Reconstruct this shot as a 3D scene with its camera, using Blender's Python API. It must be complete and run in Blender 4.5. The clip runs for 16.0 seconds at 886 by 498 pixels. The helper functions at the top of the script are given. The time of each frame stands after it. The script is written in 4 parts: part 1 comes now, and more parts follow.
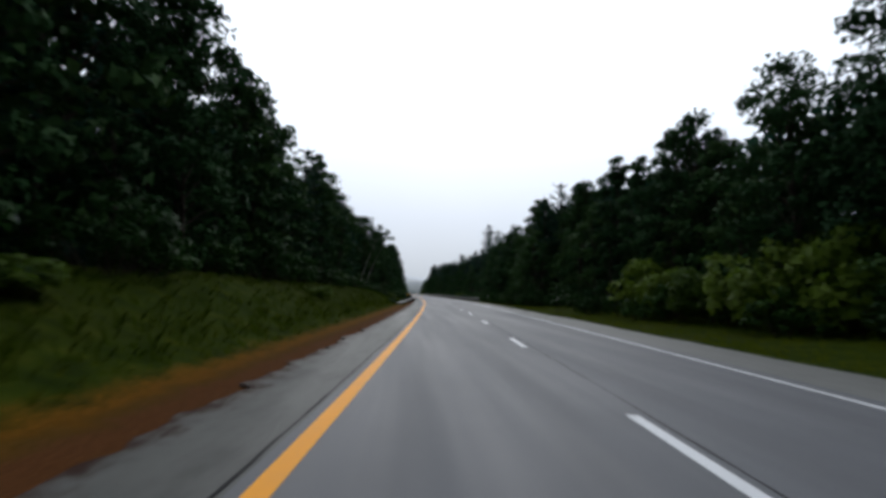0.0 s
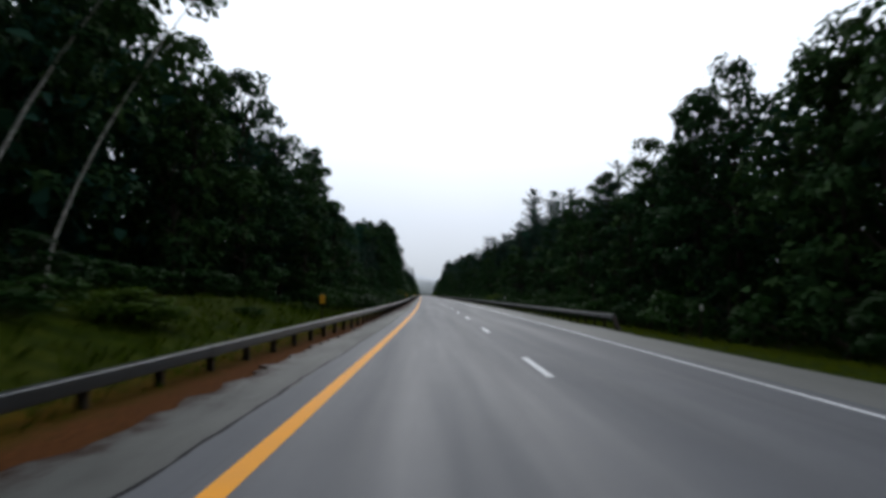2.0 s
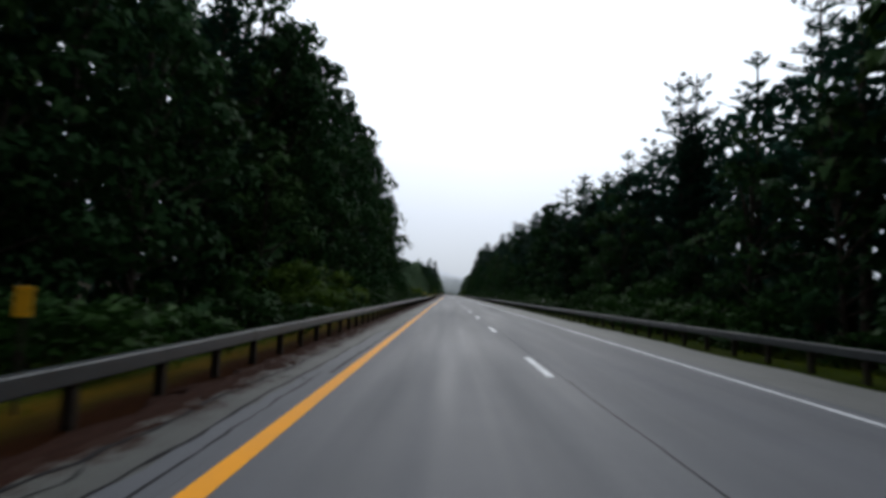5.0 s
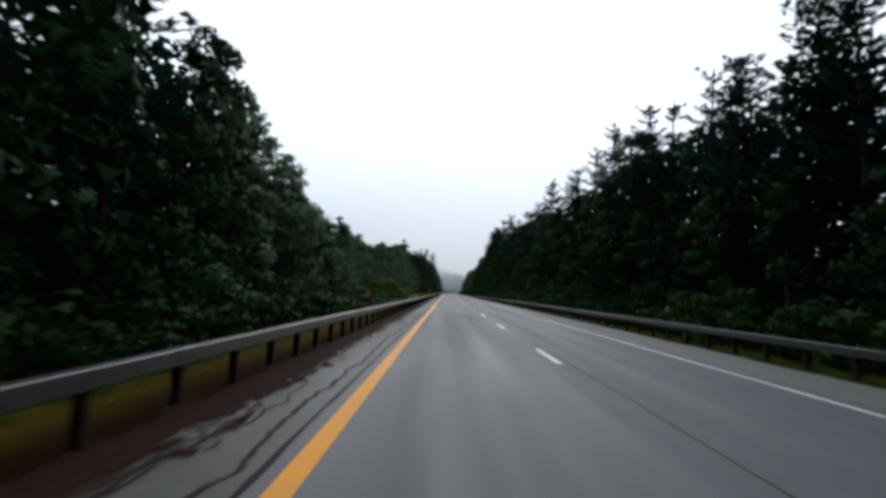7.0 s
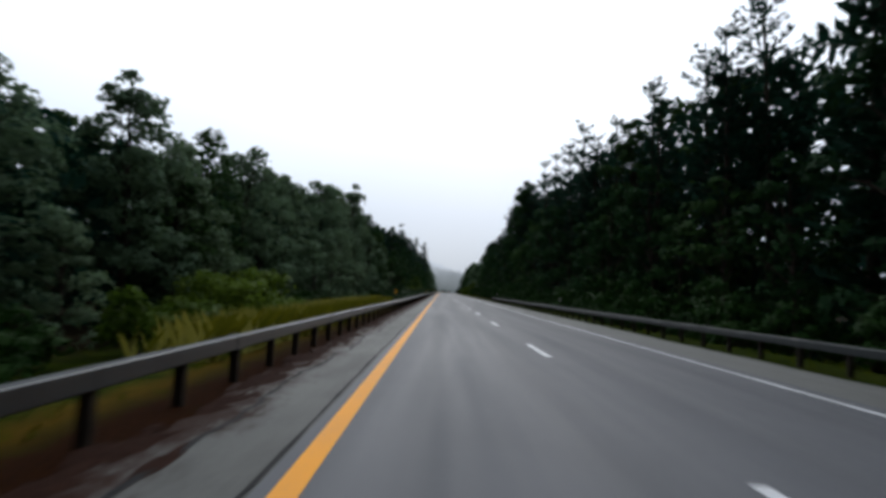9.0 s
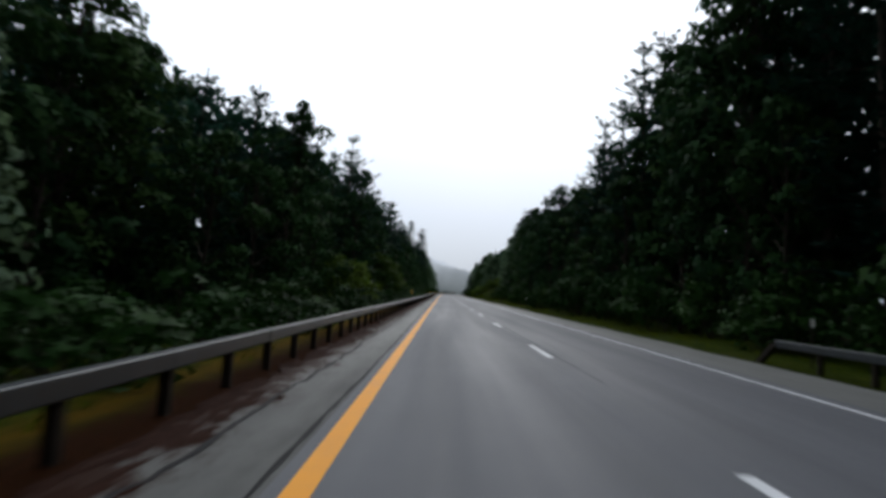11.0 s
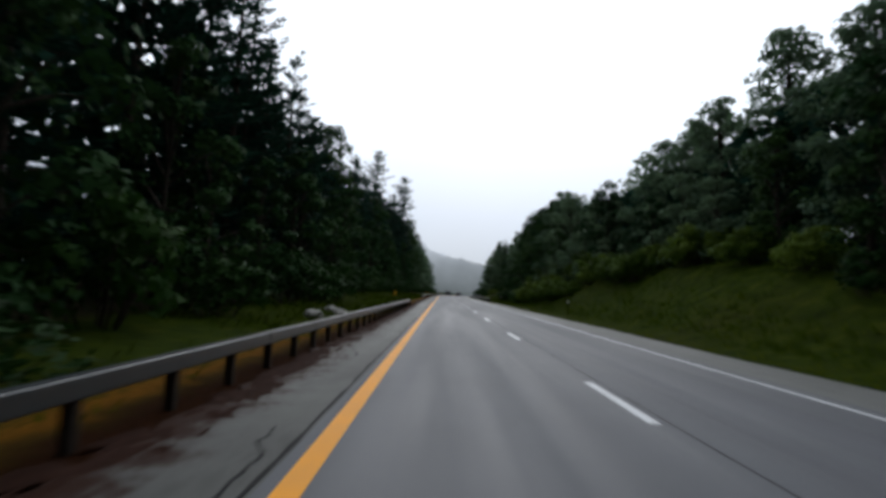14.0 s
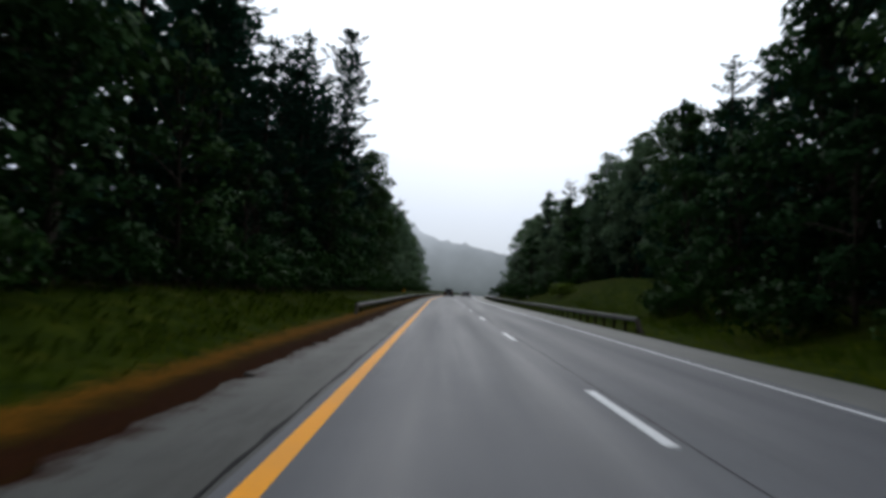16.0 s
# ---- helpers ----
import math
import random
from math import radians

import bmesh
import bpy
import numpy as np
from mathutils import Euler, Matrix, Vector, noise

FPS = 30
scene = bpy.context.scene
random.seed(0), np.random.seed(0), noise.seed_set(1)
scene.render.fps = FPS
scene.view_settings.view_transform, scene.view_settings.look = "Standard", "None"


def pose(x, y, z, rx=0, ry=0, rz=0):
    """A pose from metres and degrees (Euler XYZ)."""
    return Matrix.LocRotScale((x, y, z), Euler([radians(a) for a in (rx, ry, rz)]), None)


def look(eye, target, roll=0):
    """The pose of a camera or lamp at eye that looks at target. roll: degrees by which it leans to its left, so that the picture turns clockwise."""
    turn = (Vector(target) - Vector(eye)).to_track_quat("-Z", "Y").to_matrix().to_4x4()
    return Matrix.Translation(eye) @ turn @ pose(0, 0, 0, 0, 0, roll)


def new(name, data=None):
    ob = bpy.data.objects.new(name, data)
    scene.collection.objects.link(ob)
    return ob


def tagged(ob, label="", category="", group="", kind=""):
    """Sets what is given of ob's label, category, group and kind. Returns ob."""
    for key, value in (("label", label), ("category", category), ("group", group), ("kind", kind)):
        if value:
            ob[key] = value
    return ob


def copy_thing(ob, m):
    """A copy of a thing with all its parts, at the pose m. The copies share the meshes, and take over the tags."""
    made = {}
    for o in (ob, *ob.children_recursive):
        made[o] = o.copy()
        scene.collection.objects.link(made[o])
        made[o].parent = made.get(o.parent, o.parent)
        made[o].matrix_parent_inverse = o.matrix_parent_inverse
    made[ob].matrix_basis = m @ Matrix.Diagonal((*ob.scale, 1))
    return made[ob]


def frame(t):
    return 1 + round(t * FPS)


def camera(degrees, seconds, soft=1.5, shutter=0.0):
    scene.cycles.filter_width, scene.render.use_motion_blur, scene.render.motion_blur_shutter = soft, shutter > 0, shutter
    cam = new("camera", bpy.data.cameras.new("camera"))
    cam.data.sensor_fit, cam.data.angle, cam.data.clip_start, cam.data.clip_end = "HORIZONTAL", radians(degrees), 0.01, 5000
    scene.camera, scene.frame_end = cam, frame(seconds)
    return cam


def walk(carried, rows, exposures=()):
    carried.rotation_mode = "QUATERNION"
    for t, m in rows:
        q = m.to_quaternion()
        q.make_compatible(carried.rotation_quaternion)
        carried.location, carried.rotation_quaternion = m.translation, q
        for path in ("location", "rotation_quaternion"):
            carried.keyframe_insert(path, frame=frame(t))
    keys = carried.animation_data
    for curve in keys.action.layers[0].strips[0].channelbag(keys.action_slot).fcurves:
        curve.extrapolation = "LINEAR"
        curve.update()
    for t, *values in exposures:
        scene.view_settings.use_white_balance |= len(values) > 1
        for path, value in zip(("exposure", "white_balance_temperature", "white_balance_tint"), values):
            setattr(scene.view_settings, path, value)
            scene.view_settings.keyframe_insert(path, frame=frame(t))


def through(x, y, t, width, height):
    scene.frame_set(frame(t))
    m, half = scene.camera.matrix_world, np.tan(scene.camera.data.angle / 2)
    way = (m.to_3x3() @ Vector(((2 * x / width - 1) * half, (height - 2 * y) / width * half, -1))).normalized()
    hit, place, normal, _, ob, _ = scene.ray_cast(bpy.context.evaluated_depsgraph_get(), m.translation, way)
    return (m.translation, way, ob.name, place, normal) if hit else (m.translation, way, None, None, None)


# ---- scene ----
# ------------------------------------------------------------------ the road's line
# s: metres along the road, X: metres to the right of the yellow line
LANE, EYE_H = 3.48, 1.383
BEND_1, BEND_2, RADIUS_2 = 140.0, 665.0, 380.0
STEP, S_MIN, S_MAX = 1.0, -240.0, 1500.0


def heading(s):
    """Heading of the road in radians, to the left of +y."""
    if s < BEND_1:
        return radians(-3.8 * (1 - max(s, -200) / BEND_1))
    if s < BEND_2:
        return 0.0
    gentle = min(s - BEND_2, 65.0) / 1000.0
    return -min(gentle + max(0.0, s - BEND_2 - 65.0) / RADIUS_2, 1.2)


LINE_S = np.arange(S_MIN, S_MAX + STEP, STEP)
LINE_H = np.array([heading(s) for s in LINE_S])
LINE_X = np.cumsum(-np.sin(LINE_H)) * STEP
LINE_Y = np.cumsum(np.cos(LINE_H)) * STEP
LINE_X -= np.interp(0.0, LINE_S, LINE_X)
LINE_Y -= np.interp(0.0, LINE_S, LINE_Y)


def on_road(s, X, z=0.0):
    h = float(np.interp(s, LINE_S, LINE_H))
    return Vector((float(np.interp(s, LINE_S, LINE_X)) + X * math.cos(h),
                   float(np.interp(s, LINE_S, LINE_Y)) + X * math.sin(h), z))


def road_pose(s, X, z=0.0, turn=0.0):
    p = on_road(s, X, z)
    return pose(p.x, p.y, p.z, 0, 0, math.degrees(np.interp(s, LINE_S, LINE_H)) + turn)


# ------------------------------------------------------------------ camera
cam = camera(78.4, 16.0, soft=3.7, shutter=0.12)
DRIVE = [  # seconds, s, X, yaw, pitch, roll
    (0.0, 0.00, 1.236, 0.05, 4.68, -1.02),
    (0.5, 17.80, 1.200, -0.66, 4.45, -0.96),
    (1.0, 35.45, 1.303, -0.67, 4.62, -0.95),
    (1.5, 53.28, 1.419, -0.44, 4.54, -0.86),
    (2.0, 71.06, 1.496, -0.37, 4.80, -1.17),
    (2.5, 89.24, 1.599, -0.77, 4.47, -1.71),
    (3.0, 107.17, 1.749, -0.52, 4.54, -2.33),
    (3.5, 125.29, 1.843, -0.02, 4.41, -2.42),
    (4.0, 143.76, 1.851, 0.48, 4.66, -2.32),
    (6.5, 237.15, 1.103, 0.38, 4.59, -2.48),
    (7.0, 256.10, 1.041, 0.34, 4.47, -2.79),
    (7.5, 275.00, 0.885, -0.14, 4.71, -3.08),
    (8.0, 293.93, 0.915, -0.22, 4.49, -3.03),
    (8.5, 313.05, 0.976, -0.09, 4.59, -2.78),
    (9.0, 332.19, 0.960, -0.25, 4.39, -2.75),
    (11.5, 428.18, 0.868, 0.01, 4.49, -3.38),
    (12.0, 447.61, 0.857, -0.03, 4.27, -3.20),
    (12.5, 466.91, 0.899, 0.09, 4.31, -3.18),
    (13.0, 486.14, 0.914, 0.14, 4.65, -2.76),
    (13.5, 505.73, 0.962, 0.00, 4.55, -2.79),
    (14.0, 525.20, 0.951, -0.09, 4.50, -3.13),
    (14.5, 544.77, 0.994, -0.18, 4.11, -3.30),
    (15.0, 564.15, 1.046, 0.07, 4.20, -2.91),
    (15.5, 583.60, 1.107, 0.09, 4.45, -2.69),
    (16.0, 603.30, 1.188, -0.32, 4.32, -2.86)
]
PATH = []
for t, s, X, yaw, pitch, roll in DRIVE:
    p = on_road(s, X, EYE_H)
    PATH.append((t, pose(p.x, p.y, p.z, 90 + pitch, roll, yaw + math.degrees(heading(s)))))
walk(cam, PATH)

# ------------------------------------------------------------------ world and light
SUN_UP, SUN_TURN = 32.0, 4.0
world = bpy.data.worlds.new("overcast")
scene.world = world
world.use_nodes = True
wn, wl = world.node_tree.nodes, world.node_tree.links
wn.clear()
w_out = wn.new("ShaderNodeOutputWorld")
w_bg = wn.new("ShaderNodeBackground")
w_sky = wn.new("ShaderNodeTexSky")
w_sky.sky_type, w_sky.sun_disc = "NISHITA", False
w_sky.sun_elevation, w_sky.sun_rotation = radians(SUN_UP), radians(SUN_TURN)
w_sky.dust_density, w_sky.air_density = 4.0, 1.0
w_geo = wn.new("ShaderNodeTexCoord")
w_sep = wn.new("ShaderNodeSeparateXYZ")
w_ramp = wn.new("ShaderNodeValToRGB")
w_noise = wn.new("ShaderNodeTexNoise")
w_noise.inputs["Scale"].default_value, w_noise.inputs["Detail"].default_value = 2.5, 3
w_add = wn.new("ShaderNodeMath")
w_add.operation = "MULTIPLY_ADD"
w_add.inputs[1].default_value = 0.06
w_mix = wn.new("ShaderNodeMix")
w_mix.data_type, w_mix.blend_type = "RGBA", "ADD"
w_mix.inputs["Factor"].default_value = 0.004
wl.new(w_geo.outputs["Generated"], w_sep.inputs[0])
wl.new(w_geo.outputs["Generated"], w_noise.inputs["Vector"])
wl.new(w_noise.outputs["Fac"], w_add.inputs[0])
wl.new(w_sep.outputs["Z"], w_add.inputs[2])
wl.new(w_add.outputs[0], w_ramp.inputs["Fac"])
els = w_ramp.color_ramp.elements
els[0].position, els[0].color = 0.02, (0.40, 0.45, 0.51, 1)
els[1].position, els[1].color = 0.75, (1.08, 1.17, 1.30, 1)
e = els.new(0.16)
e.color = (0.59, 0.67, 0.79, 1)
e = els.new(0.34)
e.color = (0.90, 0.99, 1.11, 1)
wl.new(w_ramp.outputs["Color"], w_mix.inputs["A"])
wl.new(w_sky.outputs["Color"], w_mix.inputs["B"])
# the cloud glows towards the sun, which stands ahead, and is dull grey behind
w_dot = wn.new("ShaderNodeVectorMath")
w_dot.operation = "DOT_PRODUCT"
w_dot.inputs[1].default_value = (math.sin(radians(SUN_TURN)) * math.cos(radians(SUN_UP)), math.cos(radians(SUN_TURN)) * math.cos(radians(SUN_UP)), math.sin(radians(SUN_UP)))
wl.new(w_geo.outputs["Generated"], w_dot.inputs[0])
w_glow = wn.new("ShaderNodeMapRange")
w_glow.interpolation_type = "SMOOTHSTEP"
w_glow.inputs["From Min"].default_value, w_glow.inputs["From Max"].default_value = -0.55, 0.95
w_glow.inputs["To Min"].default_value, w_glow.inputs["To Max"].default_value = 0.09, 1.14
wl.new(w_dot.outputs["Value"], w_glow.inputs["Value"])
w_dim = wn.new("ShaderNodeMix")
w_dim.data_type, w_dim.blend_type = "RGBA", "MULTIPLY"
w_dim.inputs["Factor"].default_value = 1.0
wl.new(w_mix.outputs["Result"], w_dim.inputs["A"])
wl.new(w_glow.outputs["Result"], w_dim.inputs["B"])
wl.new(w_dim.outputs["Result"], w_bg.inputs["Color"])
w_bg.inputs["Strength"].default_value = 1.0
wl.new(w_bg.outputs[0], w_out.inputs["Surface"])

sun_data = bpy.data.lights.new("sun", "SUN")
sun_data.energy, sun_data.angle, sun_data.color = 0.5, radians(40), (1.0, 0.98, 0.95)
sun = new("sun", sun_data)
sun.matrix_world = look((0, 0, 60), (-60 * math.sin(radians(SUN_TURN)) / math.tan(radians(SUN_UP)),
                                     -60 * math.cos(radians(SUN_TURN)) / math.tan(radians(SUN_UP)), 0))
scene.view_settings.exposure = 0.0


# ------------------------------------------------------------------ materials
def material(name):
    m = bpy.data.materials.new(name)
    m.use_nodes = True
    n = m.node_tree.nodes
    return m, n, m.node_tree.links, n["Principled BSDF"]


def noise_node(n, l, scale, detail=4.0, coords=None, rough=0.6):
    t = n.new("ShaderNodeTexNoise")
    t.inputs["Scale"].default_value = scale
    t.inputs["Detail"].default_value = detail
    t.inputs["Roughness"].default_value = rough
    if coords is not None:
        l.new(coords, t.inputs["Vector"])
    return t.outputs["Fac"]


def ramp(n, l, fac, stops):
    r = n.new("ShaderNodeValToRGB")
    e = r.color_ramp.elements
    e[0].position, e[0].color = stops[0][0], (*stops[0][1], 1)
    e[1].position, e[1].color = stops[-1][0], (*stops[-1][1], 1)
    for p, c in stops[1:-1]:
        k = e.new(p)
        k.color = (*c, 1)
    l.new(fac, r.inputs["Fac"])
    return r.outputs["Color"]


def mixed(n, l, fac, a, b, blend="MIX"):
    m = n.new("ShaderNodeMix")
    m.data_type, m.blend_type = "RGBA", blend
    for key, v in (("Factor", fac), ("A", a), ("B", b)):
        if isinstance(v, (int, float)):
            m.inputs[key].default_value = v
        elif isinstance(v, tuple):
            m.inputs[key].default_value = (*v, 1)
        else:
            l.new(v, m.inputs[key])
    return m.outputs["Result"]


def math_node(n, l, op, a, b=0.0, clamp=False):
    m = n.new("ShaderNodeMath")
    m.operation, m.use_clamp = op, clamp
    for i, v in enumerate((a, b)):
        if isinstance(v, (int, float)):
            m.inputs[i].default_value = v
        else:
            l.new(v, m.inputs[i])
    return m.outputs[0]


def bump(n, l, bsdf, height, strength, distance=0.01):
    b = n.new("ShaderNodeBump")
    b.inputs["Strength"].default_value, b.inputs["Distance"].default_value = strength, distance
    l.new(height, b.inputs["Height"])
    l.new(b.outputs["Normal"], bsdf.inputs["Normal"])


def world_coords(n, l, stretch=(1, 1, 1)):
    """World place, stretched along the road."""
    g = n.new("ShaderNodeNewGeometry")
    m = n.new("ShaderNodeMapping")
    m.inputs["Scale"].default_value = stretch
    l.new(g.outputs["Position"], m.inputs["Vector"])
    return m.outputs["Vector"]


def asphalt(name, dark, light, tint, streak=0.5, tracks_at=(), litter_from=None):
    """tracks_at: offsets X of worn wheel tracks; litter_from: offset beyond which needles and grit lie on it."""
    m, n, l, b = material(name)
    p = world_coords(n, l)
    q = world_coords(n, l, (1.0, 0.04, 1.0))
    grain = noise_node(n, l, 60, 3, p)
    spots = noise_node(n, l, 0.9, 5, p)
    large = noise_node(n, l, 0.13, 3, p)
    lanes = noise_node(n, l, 1.1, 3, q)
    uv = n.new("ShaderNodeUVMap")
    uv.uv_map = "across"
    sep = n.new("ShaderNodeSeparateXYZ")
    l.new(uv.outputs["UV"], sep.inputs[0])
    X = sep.outputs["X"]
    base = ramp(n, l, mixed(n, l, 0.5, spots, large), ((0.35, dark), (0.65, light)))
    col = mixed(n, l, math_node(n, l, "MULTIPLY", grain, 0.45), base, tint)
    col = mixed(n, l, streak, col, ramp(n, l, lanes, ((0.35, (0.60, 0.60, 0.62)), (0.65, (1.0, 1.0, 1.0)))), "MULTIPLY")
    for x in tracks_at:
        d = math_node(n, l, "ABSOLUTE", math_node(n, l, "SUBTRACT", X, x))
        k = math_node(n, l, "SUBTRACT", 1.0, math_node(n, l, "MULTIPLY", d, 2.0), True)
        col = mixed(n, l, math_node(n, l, "MULTIPLY", k, math_node(n, l, "MULTIPLY", large, 0.5)), col, tuple(c * 0.62 for c in dark))
    if litter_from is not None:
        fine = noise_node(n, l, 9, 6, p, 0.75)
        drift = noise_node(n, l, 1.5, 7, p, 0.72)
        begins = math_node(n, l, "MULTIPLY", math_node(n, l, "SUBTRACT", sep.outputs["Y"], 104.0), 0.06, True)
        ends = math_node(n, l, "MULTIPLY", math_node(n, l, "SUBTRACT", 585.0, sep.outputs["Y"]), 0.03, True)
        reach = math_node(n, l, "MULTIPLY", math_node(n, l, "MULTIPLY", begins, ends), 0.38)
        edge = math_node(n, l, "SUBTRACT", math_node(n, l, "ADD", litter_from - 0.38, reach), X)
        k = math_node(n, l, "ADD", math_node(n, l, "MULTIPLY", edge, 2.6), math_node(n, l, "MULTIPLY", math_node(n, l, "SUBTRACT", drift, 0.5), 5.0))
        k = math_node(n, l, "ADD", k, math_node(n, l, "MULTIPLY", math_node(n, l, "SUBTRACT", fine, 0.52), 4.0), True)
        worn = noise_node(n, l, 0.8, 6, world_coords(n, l, (1.0, 0.3, 1.0)), 0.7)
        col = mixed(n, l, 1.0, col, ramp(n, l, worn, ((0.40, (0.62, 0.62, 0.60)), (0.52, (1.0, 1.0, 1.0)), (0.66, (1.15, 1.15, 1.12)))), "MULTIPLY")
        col = mixed(n, l, k, col, (0.026, 0.012, 0.008))
        l.new(math_node(n, l, "SUBTRACT", 0.42, math_node(n, l, "MULTIPLY", k, 0.38)), b.inputs["Specular IOR Level"])
    l.new(col, b.inputs["Base Color"])
    l.new(ramp(n, l, lanes, ((0.3, (0.55, 0.55, 0.55)), (0.7, (0.75, 0.75, 0.75)))), b.inputs["Roughness"])
    bump(n, l, b, grain, 0.5, 0.006)
    return m


M_LANES = asphalt("lane_asphalt", (0.054, 0.058, 0.067), (0.072, 0.076, 0.088), (0.094, 0.098, 0.110), 0.22, (0.9, 2.55, 4.4, 6.05))
M_SHOULDER = asphalt("shoulder_asphalt", (0.034, 0.036, 0.032), (0.070, 0.072, 0.065), (0.098, 0.098, 0.090), 0.5, (), -0.88)
M_SHOULDER_R = asphalt("wide_shoulder_asphalt", (0.070, 0.073, 0.066), (0.112, 0.114, 0.105), (0.15, 0.15, 0.14), 0.4)


def paint(name, colour, worn):
    m, n, l, b = material(name)
    p = world_coords(n, l)
    wear = noise_node(n, l, 14, 6, p, 0.75)
    dirt = noise_node(n, l, 0.7, 4, p)
    col = mixed(n, l, ramp(n, l, wear, ((0.60, (0, 0, 0)), (0.72, (0.75, 0.75, 0.75)))), colour, (0.13, 0.13, 0.135))
    col = mixed(n, l, ramp(n, l, dirt, ((0.4, (0, 0, 0)), (0.8, (worn, worn, worn)))), col, (0.18, 0.17, 0.15))
    l.new(col, b.inputs["Base Color"])
    b.inputs["Roughness"].default_value, b.inputs["Specular IOR Level"].default_value = 0.6, 0.2
    return m


M_YELLOW = paint("yellow_road_paint", (0.84, 0.335, 0.006), 0.22)
M_WHITE = paint("white_road_paint", (0.66, 0.67, 0.69), 0.35)


def plain(name, colour, rough=0.5, metal=0.0, vary=0.25, scale=3.0, bumpy=0.0, gloss=0.5):
    m, n, l, b = material(name)
    p = world_coords(n, l)
    a = noise_node(n, l, scale, 5, p)
    f = noise_node(n, l, scale * 14, 3, p)
    k = mixed(n, l, 0.5, a, f)
    dark = tuple(c * (1 - vary) for c in colour)
    lite = tuple(min(c * (1 + vary), 1) for c in colour)
    l.new(ramp(n, l, k, ((0.35, dark), (0.65, lite))), b.inputs["Base Color"])
    b.inputs["Roughness"].default_value, b.inputs["Metallic"].default_value = rough, metal
    b.inputs["Specular IOR Level"].default_value = gloss
    if bumpy:
        bump(n, l, b, f, bumpy, 0.01)
    return m


M_TAR = plain("tar_seal", (0.010, 0.010, 0.011), 0.7, 0, 0.3, 5, 0, 0.1)
M_STEEL = plain("weathered_galvanised_steel", (0.026, 0.031, 0.034), 0.30, 0.0, 0.35, 2.0, 0.05, 0.7)
M_POST = plain("rusty_dark_steel", (0.030, 0.023, 0.018), 0.85, 0.1, 0.4, 4.0, 0.3, 0.15)
M_STONE = plain("pale_granite", (0.24, 0.23, 0.21), 0.85, 0, 0.25, 4.0, 0.6)
M_BARK = plain("dark_bark", (0.035, 0.028, 0.022), 0.9, 0, 0.45, 3.0, 0.8, 0.1)
M_BIRCH = plain("pale_birch_bark", (0.46, 0.45, 0.41), 0.7, 0, 0.5, 5.0, 0.3)
M_REFLECT_Y = plain("yellow_reflector", (0.85, 0.42, 0.02), 0.35, 0, 0.08, 6.0)
M_REFLECT_W = plain("white_reflector", (0.78, 0.78, 0.76), 0.4, 0, 0.08, 6.0)


